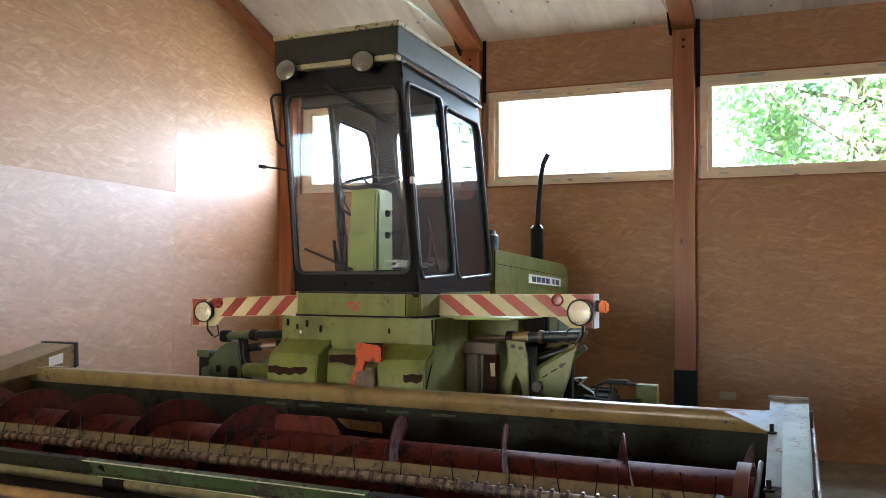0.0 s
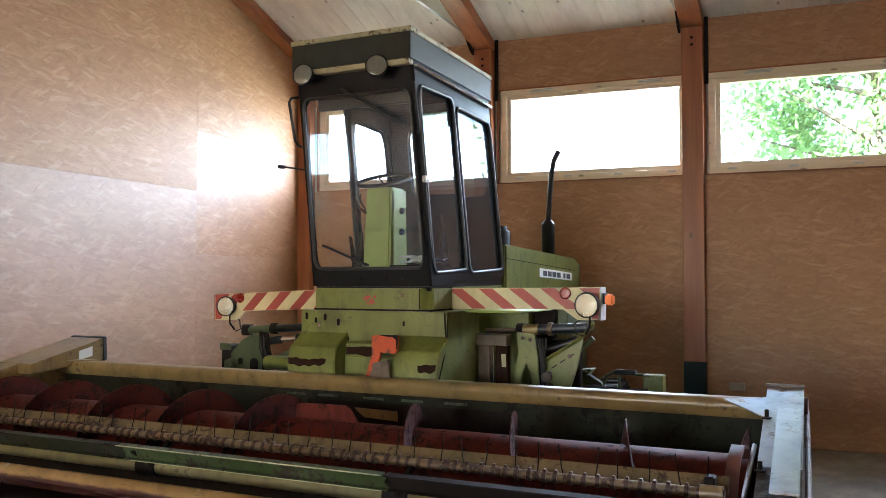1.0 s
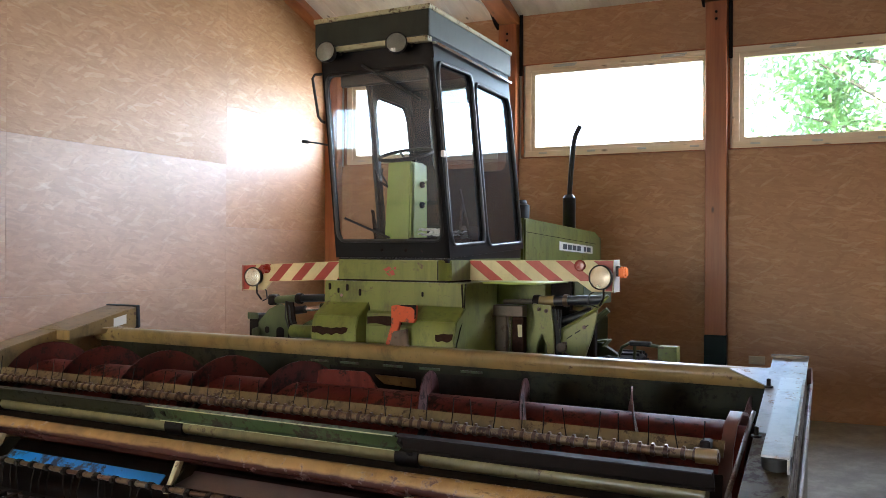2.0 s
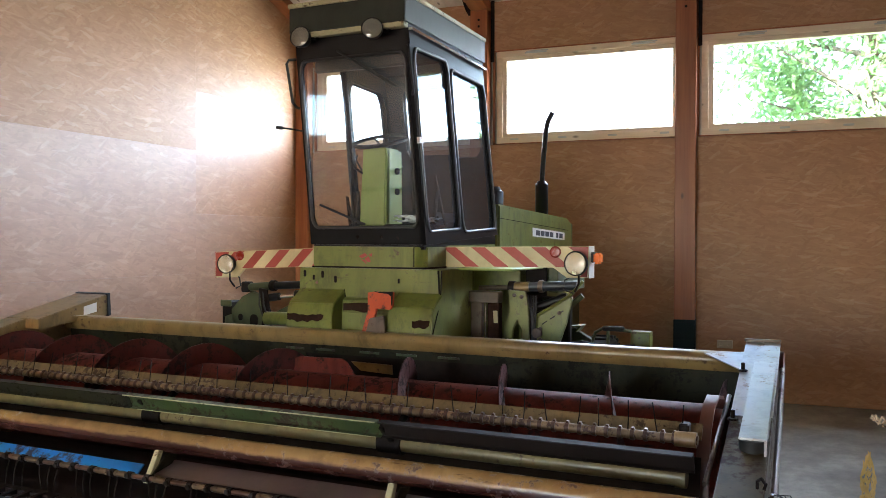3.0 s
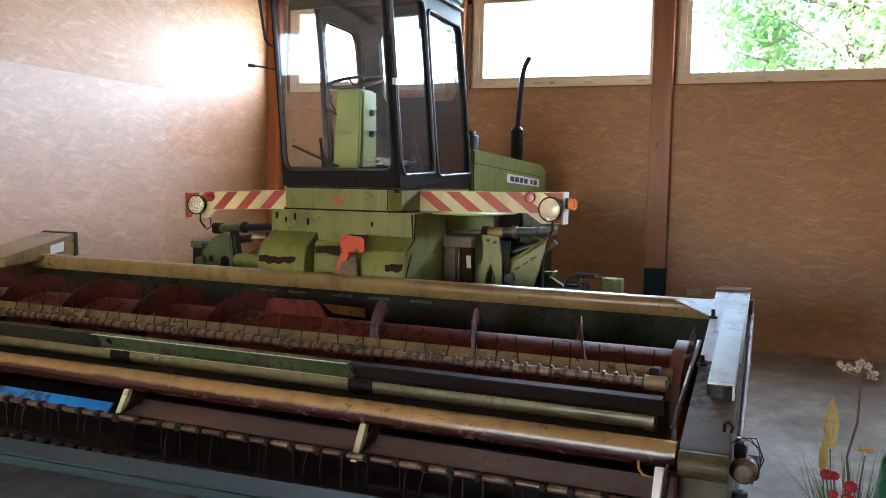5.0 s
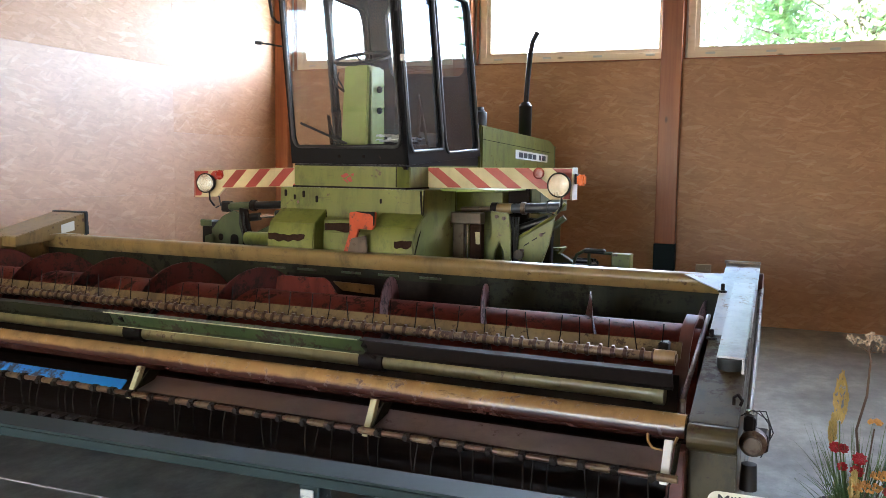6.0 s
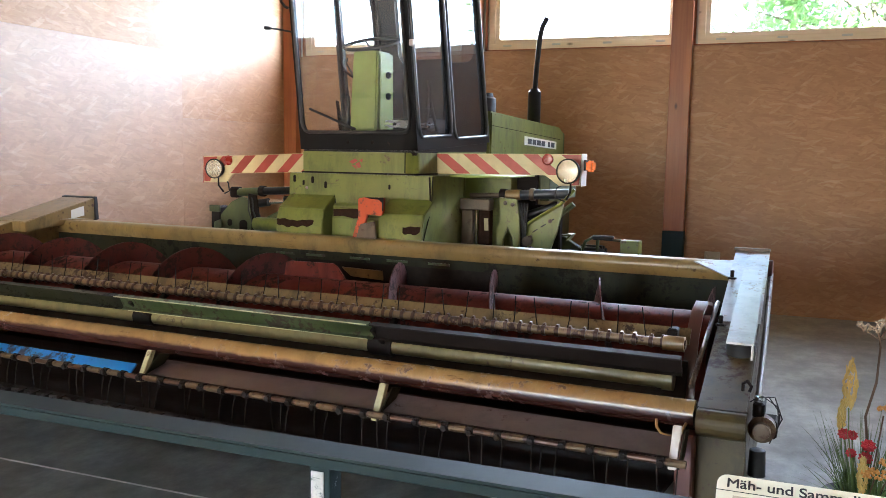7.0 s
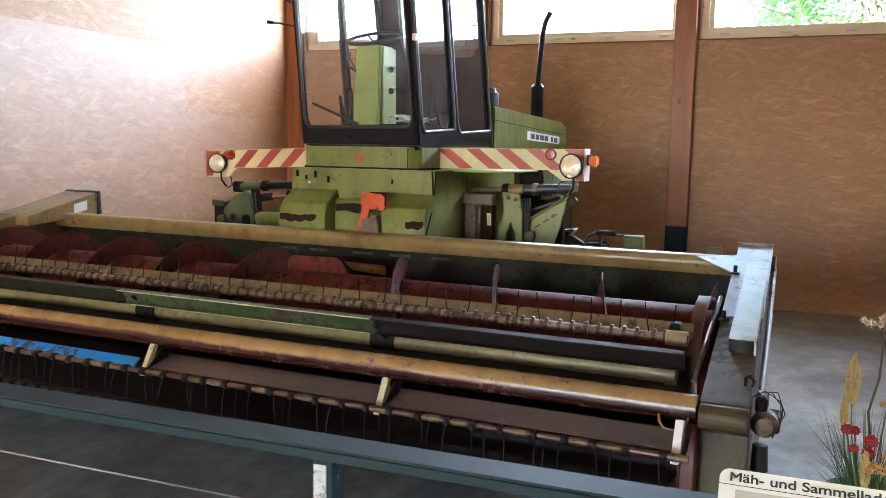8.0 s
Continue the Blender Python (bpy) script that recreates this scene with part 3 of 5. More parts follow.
def frame_post(x0, x1):
    """A glued timber post with its dark steel shoe, the rafter that it carries and the cable duct beside it."""
    c = root("timber_frame", "reddish glued timber post and rafter with a dark steel shoe", "timber frame", group="timber frames", kind="structure")
    part("post", box(x0, x1, NY - 0.12, NY - 0.002, 0.78, 4.035, 0.004), GLULAM, c)
    part("shoe", box(x0 - 0.004, x1 + 0.004, NY - 0.126, NY - 0.002, 0, 0.78, 0.004), SHOE, c, "dark teal steel shoe")
    y0, y1 = NY - 0.002, RIDGE_Y
    pts = [(y0, 4.045), (y0, roof_z(y0) - 0.004), (y1, roof_z(y1) - 0.004), (y1, roof_z(y1) - 0.30), (y0 - 0.16, 4.045)]
    part("rafter", prism(pts, x0 - 0.005, x1 + 0.005, 0, 0.004), GLULAM_R, c)
    y2 = SY + 0.002
    part("rafter", prism([(y2, EAVE - 0.3), (y2, roof_z(y2) - 0.004), (y1 - 0.002, roof_z(y1) - 0.004), (y1 - 0.002, roof_z(y1) - 0.3)], x0 - 0.005, x1 + 0.005, 0, 0.004), GLULAM_R, c)
    part("cable_duct", box(x1 + 0.008, x1 + 0.045, NY - 0.03, NY - 0.014, HEAD - 0.1, EAVE + 0.02, 0.003), DARK, c, "black cable duct")
    for zz in (3.86, 3.93, 4.2):
        sweep_ob = lathe([(0.014, -0.012), (0.014, 0.0), (0.008, 0.006)], Matrix.Translation((x0 + 0.1, NY - 0.122 if zz < 4.0 else NY - 0.165, zz)) @ Matrix.Rotation(radians(90), 4, "X"), 8)
        part("bolt", sweep_ob, DARK, c)
    return c


for c in COLS:
    frame_post(c - 0.1, c + 0.1)
c = root("timber_frame", "reddish glued timber gable rafter and corner post", "timber frame", group="timber frames", kind="structure")
part("post", box(WX + 0.002, WX + 0.17, NY - 0.12, NY - 0.002, 0, 4.1, 0.004), GLULAM, c)
part("rafter", prism([(NY - 0.13, roof_z(NY - 0.13) - 0.10), (NY - 0.002, roof_z(NY) - 0.10), (NY - 0.002, roof_z(NY) - 0.003), (RIDGE_Y, roof_z(RIDGE_Y) - 0.003), (RIDGE_Y, roof_z(RIDGE_Y) - 0.10)], WX + 0.002, WX + 0.16, 0, 0.004), GLULAM_R, c)
part("rafter", prism([(SY + 0.002, EAVE - 0.2), (SY + 0.002, EAVE - 0.003), (RIDGE_Y - 0.002, roof_z(RIDGE_Y) - 0.003), (RIDGE_Y - 0.002, roof_z(RIDGE_Y) - 0.2)], WX + 0.002, WX + 0.16, 0, 0.004), GLULAM_R, c)

# level tie rods below the roof, one at each frame
for tx in (-2.555, -0.40):
    tie = root("tie_rod", "thin pale steel tie rod below the ceiling", "tie rod", group="tie rods", kind="structure")
    part("rod", sweep([(tx, NY - 0.37, 4.146), (tx - 0.04, NY - 1.4, 4.166), (tx - 0.30, SY + 0.4, 4.36)], 0.012, 8), GALV, tie)
    part("end_plate", prism([(NY - 0.40, 4.165), (NY - 0.36, 4.17), (NY - 0.12, 4.06), (NY - 0.12, 3.98), (NY - 0.22, 4.02)], tx - 0.012, tx + 0.012, 0, 0.003), DARK, tie, "dark steel end plate")

sock = root("wall_socket", "double white socket outlet on the strand board", "socket")
part("plate", box(0.015, 0.165, NY - 0.012, NY - 0.001, 0.505, 0.585, 0.006), BEIGE, sock)
for cx in (0.053, 0.127):
    part("insert", lathe([(0.022, 0.0), (0.024, 0.004), (0.018, 0.004), (0.016, 0.001)], Matrix.Translation((cx, NY - 0.012, 0.545)) @ Matrix.Rotation(radians(90), 4, "X"), 16), BEIGE, sock)

# ---- outside ----
ground = tagged(link("ground", box(-200, 200, NY + 0.3, 400, -0.35, -0.25), MEADOW), "green meadow outside the hall", "ground", kind="structure")


def tree(x, y, h, seed, r):
    rnd = random.Random(seed)
    t = root("tree", "leafy green deciduous tree outside the windows", "tree", pose(x, y, -0.25), group="trees outside")
    bm = sweep([(0, 0, 0), (0.1, 0.05, h * 0.3), (0, 0.1, h * 0.6), (0.1, 0, h * 0.85)], 0.2, 8, radii=[0.28, 0.2, 0.12, 0.04])
    tips = []
    for k in range(34):
        a, z = k * 2.4 + rnd.uniform(-0.3, 0.3), h * rnd.uniform(0.22, 0.8)
        reach = r * rnd.uniform(0.35, 0.9)
        e = Vector((math.cos(a) * reach, math.sin(a) * reach, z + h * rnd.uniform(0.05, 0.2)))
        sweep([(0, 0, z), e * 0.5 + Vector((0, 0, z * 0.5)), e], 0.05, 5, bm, radii=[0.08, 0.05, 0.015])
        tips += [e, e * 0.75 + Vector((0, 0, z * 0.25))]
    part("trunk", bm, BARK, t)
    vs, fs = [], []
    for p in tips:
        for q in range(4):
            cc = p + Vector([rnd.gauss(0, 0.5) for _ in range(3)])
            for _ in range(60):
                o = cc + Vector([rnd.gauss(0, 0.28) for _ in range(3)])
                u = Vector([rnd.gauss(0, 1) for _ in range(3)]).normalized()
                w = u.orthogonal().normalized()
                s = rnd.uniform(0.07, 0.15)
                k = len(vs)
                vs += [o - u * s, o + w * s * 0.5, o + u * s, o - w * s * 0.5]
                fs.append((k, k + 1, k + 2, k + 3))
    me = bpy.data.meshes.new("crown")
    me.from_pydata(vs, [], fs)
    me.materials.append(LEAF)
    ob = new("crown", me)
    ob.parent = t
    return t


tree(2.2, 20, 8.4, 3, 3.2)
tree(-5.0, 30, 5.2, 8, 1.6)


# ---- the self-propelled mower ----
MPOSE = pose(-1.8334, 4.8591, 0, 0, 0, -3.178)
mower = root("swather", "worn green self-propelled mower with a tall black cab", "mower", MPOSE)

# chassis and wheels
ch = part("chassis", box(-0.45, 0.45, 0.1, 3.0, 0.50, 0.98, 0.02), GREEN_D, mower)
part("axle", box(-1.25, 1.25, 0.62, 0.82, 0.36, 0.52, 0.02), GREEN_D, mower)
part("axle", box(-0.9, 0.9, 2.5, 2.62, 0.36, 0.62, 0.02), GREEN_D, mower)


def wheel(x, y, r, w):
    m = pose(x, y, r, 0, 90, 0)
    prof = [(r * 0.55, -w / 2), (r * 0.9, -w / 2), (r, -w * 0.36), (r, w * 0.36), (r * 0.9, w / 2), (r * 0.55, w / 2)]
    wh = part("wheel", lathe([(0.05, -w * 0.2), (r * 0.5, -w * 0.25), (r * 0.55, -w * 0.42), (r * 0.55, w * 0.42), (r * 0.5, w * 0.25), (0.05, w * 0.2)], m, 28), CREAM, mower)
    bm = lathe(prof, m, 36)
    for k in range(24):
        a = 2 * math.pi * k / 24
        b2 = box(-0.02, 0.02, -w * 0.44, w * 0.44, r - 0.01, r + 0.018, 0.004)
        b2.transform(Matrix.Translation((x, y, r)) @ Matrix.Rotation(a, 4, "X") @ Matrix.Rotation(radians(90), 4, "Z"))
        merge(bm, b2)
    part("tyre", bm, RUBBER, wh)


for sx in (-1.05, 1.05):
    wheel(sx, 0.72, 0.41, 0.34)
for sx in (-0.8, 0.8):
    wheel(sx, 2.56, 0.34, 0.22)

part("feed_housing", box(-0.34, 1.10, -0.543, -0.10, 0.26, 0.842, 0.004), TROUGH_SHADE, mower)
part("feed_roller", sweep([(-0.3, -0.55, 0.66), (1.06, -0.55, 0.66)], 0.025, 10), DARK, mower)

# front panel under the cab, with its red emblem shape
fp = part("front_panel", prism([(-0.40, -0.33), (0.36, -0.33), (0.425, -0.27), (0.425, 0.02), (-0.40, 0.02)], 1.387, 1.517, 2, 0.005), GREEN, mower)
part("side_panel", box(0.40, 0.424, 0.022, 0.86, 1.387, 1.53, 0.004), GREEN, mower)
emb = bmesh.new()
for pts in ([(-0.045, 1.455), (0.0, 1.475), (0.02, 1.46), (-0.02, 1.44)], [(0.0, 1.44), (0.03, 1.455), (0.045, 1.42), (0.02, 1.415)], [(0.03, 1.465), (0.055, 1.475), (0.05, 1.45)], [(-0.03, 1.435), (0.0, 1.43), (0.015, 1.405)]):
    prism(pts, -0.3325, -0.3312, 1, bm=emb)
part("emblem", emb, BOARD_R, fp, "small faded red emblem")
part("seam", box(-0.405, 0.43, -0.335, 0.0, 1.376, 1.387), DARK, mower)

# lower apron: upright sheet with three bulging boxes below
part("apron", prism([(-0.36, 1.376), (-0.37, 1.19), (-0.40, 1.17), (-0.42, 0.86), (0.12, 0.86), (0.12, 1.376)], -0.485, 0.566, 0, 0.004), GREEN, mower)


def bulge(a0, a1, z1):
    part("apron_box", prism([(-0.366, z1 + 0.055), (-0.50, z1 - 0.03), (-0.53, z1 - 0.11), (-0.53, 0.86), (-0.366, 0.86)], a0, a1, 0, 0.006), GREEN, mower)
    rough = random.Random(int(a0 * 100))
    wave = [rough.uniform(0, 6) for _ in range(6)]
    w0, w1 = (a0 + 0.01, a1 - 0.06) if a0 < 0 else (a1 - 0.13, a1 - 0.01)
    xs = [w0 + (w1 - w0) * k / 30 for k in range(31)]
    env = [math.sin(math.pi * min(1, max(0.02, k / 30 * 1.02))) ** 0.12 for k in range(31)]
    top = [(x, z1 - 0.105 + 0.004 * math.sin(31 * x + wave[0]) + 0.002 * math.sin(95 * x + wave[1])) for x in xs]
    low = [(x, z1 - 0.107 - e * (0.042 + 0.004 * math.sin(19 * x + wave[2]) + 0.005 * math.sin(83 * x + wave[3]))) for x, e in zip(reversed(xs), reversed(env))]
    part("scuff", prism(top + low, -0.5325, -0.531, 1), SCUFF, mower, "dark brown worn scrape")


bulge(-0.475, -0.125, 1.185)
bulge(0.275, 0.58, 1.178)
part("apron_box", prism([(-0.366, 1.16), (-0.42, 1.10), (-0.43, 0.86), (-0.366, 0.86)], -0.12, 0.27, 0, 0.006), GREEN, mower)
part("scuff", prism([(-0.10, 1.152), (0.02, 1.160), (0.15, 1.158), (0.16, 1.11), (0.05, 1.098), (-0.03, 1.112), (-0.10, 1.106)], -0.4335, -0.4315, 1), SCUFF, mower, "dark oily stain")
part("crack", prism([(-0.128, 1.24), (-0.118, 1.19), (-0.126, 1.13), (-0.118, 1.02), (-0.135, 1.02), (-0.134, 1.19)], -0.376, -0.372, 1), DARK, mower)
for i, (ca, cz, s) in enumerate(((-0.44, 1.335, 0.02), (-0.37, 1.31, 0.015), (-0.30, 1.33, 0.02), (-0.20, 1.30, 0.02), (0.27, 1.30, 0.014))):
    part("slot", prism(rounded(ca - s * 0.45, ca + s * 0.45, cz - s, cz + s * 1.2, s * 0.4), -0.371, -0.366, 1), DARK, mower)
part("eyelet", lathe([(0.005, 0), (0.011, 0), (0.011, 0.005), (0.005, 0.005)], Matrix.Translation((-0.34, -0.372, 1.28)) @ Matrix.Rotation(radians(90), 4, "X"), 14), CHROME, mower)
bm = prism([(0.155, 1.235), (0.20, 1.243), (0.335, 1.245), (0.33, 1.16), (0.315, 1.135), (0.22, 1.14), (0.165, 0.95), (0.10, 0.95), (0.155, 1.12)], -0.56, -0.535, 1, 0.004)
part("hitch_lever", bm, ORANGE, mower, "scuffed orange hitch lever")
part("worn_edge", prism([(0.20, 1.244), (0.335, 1.246), (0.331, 1.165), (0.322, 1.16), (0.322, 1.215), (0.30, 1.232), (0.24, 1.236)], -0.5615, -0.5602, 1), DARK, mower, "dark worn edge of the lever")
part("hitch_bracket", prism([(0.18, 1.08), (0.28, 1.10), (0.30, 0.92), (0.13, 0.92)], -0.58, -0.562, 1, 0.004), STEEL, mower)

part("seam", prism([(0.545, 1.37), (0.55, 1.37), (0.563, 1.19), (0.566, 0.9), (0.560, 0.9), (0.556, 1.19)], -0.376, -0.361, 1), DARK, mower)
part("seam", sweep([(0.5675, -0.362, 1.372), (0.5685, -0.374, 1.24), (0.572, -0.40, 1.16), (0.584, -0.46, 1.10), (0.584, -0.525, 0.98), (0.584, -0.528, 0.88)], 0.004, 6), DARK, mower)
part("panel_seam", box(0.355, 0.36, -0.3315, -0.325, 1.39, 1.515), DARK, mower)

# side wing of the apron and step plate
part("wing", box(0.45, 0.80, 0.40, 0.54, 0.8, 1.366, 0.006), GREEN, mower)
part("step_plate", box(0.55, 0.93, -0.10, 0.54, 1.366, 1.380, 0.004), CONSOLE, mower)
part("side_tank", box(0.5, 0.88, 0.56, 1.3, 0.95, 1.5, 0.02), GREEN, mower)
part("side_frame_plate", box(0.802, 0.95, 0.50, 0.53, 0.78, 1.40, 0.004), DARK, mower)
part("side_sheet", box(0.95, 1.02, 0.55, 1.2, 1.2, 1.46, 0.006), GREEN_D, mower)


def warn_board(sign):
    """A striped warning board with headlamp, reflector and end plate. sign: 1 or -1."""
    s = sign
    top = (lambda a: 1.515 + 0.010 * (a - 0.39)) if s > 0 else (lambda a: 1.509 - 0.040 * (-a - 0.40))
    ends = (0.39, 1.396) if s > 0 else (0.40, 1.51)
    a0, a1 = ends
    notch0, notch1 = (1.165, 1.255) if s > 0 else (1.235, 1.30)
    low = 0.132

    def out(a, d):
        return (s * a, top(s * a) - d)
    pts = [out(a0, 0), out(a1, 0), out(a1 - 0.01 * s, 0.195), out(notch1, 0.195), out(notch0, low), out(a0, low)]
    b = part("warning_board", prism(pts, 0.0, 0.022, 1, 0.002), BOARD_C, mower, "red and cream striped warning board")
    stripe, pitch, lean = 0.095, 0.206, 0.165
    k = 0
    while True:
        q = a0 + 0.012 + k * pitch
        if q + stripe + lean > a1 + 0.08:
            break
        u = [(q, 0.003), (q + stripe, 0.003), (q + stripe + lean, low - 0.003), (q + lean, low - 0.003)] if s > 0 else [(q, 0.003), (q + stripe, 0.003), (q + stripe + lean * 0.8, low - 0.003), (q + lean * 0.8, low - 0.003)]
        u = [(min(max(x, a0), a1 - 0.004), d) for x, d in u]
        part("stripe", prism([out(*p) for p in u], -0.0015, 0.0, 1), BOARD_R, b)
        k += 1
    ex0 = a1 - 0.13
    tri = [(ex0, 0.004), (a1 - 0.004, 0.004), (a1 - 0.006, 0.10)] if s > 0 else [(ex0, 0.004), (a1 - 0.004, 0.004), (a1 - 0.006, 0.185), (a1 - 0.06, 0.185)]
    part("stripe", prism([out(*p) for p in tri], -0.0016, 0.0, 1), BOARD_R, b)
    if s > 0:
        part("stripe", prism([out(a1 - 0.06, 0.19), out(a1 - 0.012, 0.19), out(a1 - 0.008, 0.13)], -0.0016, 0.0, 1), BOARD_R, b)
    part("end_plate", box(*(sorted((s * a1, s * (a1 + 0.003)))), -0.005, 0.11, top(s * a1) - 0.197, top(s * a1) + 0.002, 0.001), WHITE if s > 0 else BOARD_R, b)
    ra, rd = (1.182, 0.034) if s > 0 else (1.275, 0.035)
    part("reflector", lathe([(0.036, 0), (0.036, 0.006), (0.028, 0.012), (0.002, 0.014)], Matrix.Translation((s * ra, -0.002, out(ra, rd)[1])) @ Matrix.Rotation(radians(90), 4, "X"), 24), REDPLASTIC, b, "round red reflector")
    ha, hz, r = (1.331, 1.420, 0.077) if s > 0 else (1.372, 1.377, 0.073)
    m = Matrix.Translation((s * ha, -0.022, hz)) @ Matrix.Rotation(radians(-8 * s), 4, "Z") @ Matrix.Rotation(radians(90), 4, "X")
    lamp = part("headlamp", lathe([(r * 0.35, -0.06), (r * 0.8, -0.02), (r, 0.02), (r, 0.035), (r * 0.9, 0.035), (r * 0.88, 0.03)], m, 32), DARK, mower, "round headlamp in a dark rim")
    part("lamp_reflector", lathe([(r * 0.02, 0.002), (r * 0.25, 0.004), (r * 0.6, 0.016), (r * 0.885, 0.0335)], m, 32), REFLECTOR, lamp)
    bm = lathe([(r * 0.89, 0.0345), (r * 0.82, 0.041), (r * 0.5, 0.049), (r * 0.05, 0.052)], m, 32)
    part("lens", bm, LENS, lamp)
    for q in range(5):
        c = (q - 2) * r * 0.3
        h = math.sqrt(max(0.0, (r * 0.80) ** 2 - c * c))
        b3 = sweep([(c, -h, 0.043), (c, 0, 0.052 - 0.10 * abs(c)), (c, h, 0.043)], 0.0012, 5)
        b3.transform(m)
        part("lens_rib", b3, LENS, lamp)
    part("lamp_bulb", lathe([(0.002, 0.006), (0.010, 0.010), (0.010, 0.030), (0.002, 0.034)], m, 12), CHROME, lamp)
    bm = sweep([(s * ha, 0.0, hz - r * 0.8), (s * ha, 0.0, hz - r - 0.05), (s * (ha - 0.03), 0.02, hz - r - 0.10)], 0.007, 8)
    part("lamp_stalk", bm, DARK, mower)
    bm = sweep([(s * ha, 0.03, hz - r * 0.7), (s * (ha - 0.09), 0.0, hz - r - 0.03), (s * (ha - 0.10), 0.0, hz - r - 0.09), (s * (ha - 0.04), 0.02, hz - r - 0.11)], 0.005, 6)
    part("lamp_cable", bm, RUBBER, mower)


warn_board(1)
warn_board(-1)
ind = part("indicator", box(1.403, 1.418, 0.02, 0.09, 1.425, 1.49, 0.003), RUBBER, mower)
part("indicator_lens", box(1.418, 1.463, 0.012, 0.085, 1.418, 1.485, 0.01, seg=2), INDICATOR, ind, "orange indicator lens")

# cab shell: bottom and top outlines lean forward
FB, FT, RB, RT = -0.33, -0.56, 0.86, 0.58
AL0, AR0, AL1, AR1 = -0.417, 0.446, -0.385, 0.438
ZB, ZT = 1.53, 2.84
cab = part("cab_base", prism([(FB, ZB - 0.001), (RB, ZB + 0.069), (RB, ZB + 0.0), (FB, ZB - 0.012)], AL0 + 0.02, AR0 - 0.02, 0, 0.003), BLACK, mower)


def cab_side(name, corner, holes, thick, clear):
    """One side of the cab: a panel a window, each with rubber and pane."""
    for (c, h) in zip(corner, holes):
        p = part(name, holed(c, h, thick), BLACK, mower)
        part("rubber", loop_bar(c, h, 0.011, [-0.2 * q for q in thick]), SEAL, p)
        g = part("pane", pane(c, h, [0.4 * q for q in thick]), clear, p)
        g.visible_shadow = False


def lerp(a, b, t):
    return a + (b - a) * t


front = [(AL0, FB, ZB), (AR0, FB, ZB), (AR1, FT, ZT), (AL1, FT, ZT)]
cab_side("front_frame", [front], [rounded(0.035, 0.955, 0.085, 0.895, 0.055)], (0, 0.03, 0), CABGLASS)
mid = 0.455
r0, r1 = (AR0, lerp(FB, RB, mid), lerp(ZB, ZB + 0.07, mid)), (AR1, lerp(FT, RT, mid), ZT)
cab_side("side_frame", [[(AR0, FB, ZB), r0, r1, (AR1, FT, ZT)], [r0, (AR0, RB, ZB + 0.07), (AR1, RT, ZT - 0.03), r1]],
         [rounded(0.055, 0.965, 0.06, 0.915, 0.075), rounded(0.035, 0.945, 0.04, 0.885, 0.075)], (-0.03, 0, 0), SIDEGLASS)
lmid = 0.50
l0, l1 = (AL0, lerp(FB, RB, lmid), lerp(ZB, ZB + 0.07, lmid)), (AL1, lerp(FT, RT, lmid), ZT)
cab_side("side_frame", [[(AL0, FB, ZB), l0, l1, (AL1, FT, ZT)], [l0, (AL0, RB, ZB + 0.07), (AL1, RT, ZT - 0.03), l1]],
         [rounded(0.05, 0.965, 0.06, 0.935, 0.05), rounded(0.035, 0.90, 0.05, 0.875, 0.12)], (0.03, 0, 0), CABGLASS)
cab_side("rear_frame", [[(AL0, RB, ZB + 0.07), (AR0, RB, ZB + 0.07), (AR1, RT, ZT - 0.03), (AL1, RT, ZT - 0.03)]],
         [rounded(0.20, 0.93, 0.47, 0.90, 0.08)], (0, -0.03, 0), CABGLASS)
part("cab_floor", box(AL0 + 0.03, AR0 - 0.03, FB + 0.03, RB - 0.03, ZB - 0.03, ZB + 0.01), DARK, mower)
part("headliner", box(AL1 + 0.03, AR1 - 0.03, FT + 0.03, RT - 0.02, ZT - 0.05, ZT - 0.02), DARK, mower)
part("visor", box(AL1 + 0.08, AR1 - 0.06, FT + 0.10, FT + 0.14, ZT - 0.20, ZT - 0.12, 0.01), SEAT, mower)
part("gutter", prism([(FT - 0.01, ZT - 0.02), (RT + 0.0, ZT - 0.06), (RT + 0.0, ZT - 0.045), (FT - 0.01, ZT - 0.003)], AR1 + 0.003, AR1 + 0.03, 0, 0.002), CHROME, mower, "bright rain gutter")

# roof: hood of grey sheet with cream rims
rt0, rt1 = 3.045, 3.01
rb0, rb1 = 2.865, 2.835
rf, rr = -0.625, 0.60
roof = part("roof", prism([(rf, rb0), (rr, rb1), (rr, rt1 - 0.02), (rf, rt0 - 0.02)], -0.385, 0.448, 0, 0.004), ROOF, mower)
part("roof_rim", prism([(rf - 0.008, rt0 - 0.022), (rr + 0.006, rt1 - 0.022), (rr + 0.006, rt1 + 0.004), (rf - 0.008, rt0 + 0.006)], -0.392, 0.455, 0, 0.003), CREAM, roof, "rusty cream roof rim")
part("lamp_bar", prism([(rf - 0.004, rb0 - 0.034), (rf + 0.05, rb0 - 0.034), (rf + 0.05, rb0 - 0.002), (rf - 0.004, rb0 - 0.002)], -0.29, 0.442, 0, 0.003), CREAM, roof, "rusty cream lamp bar")
part("roof_neck", prism([(FT - 0.02, ZT - 0.002), (RT, ZT - 0.03), (RT, rb1 - 0.001), (FT - 0.02, rb0 - 0.001)], AL1, AR1, 0), BLACK, mower)


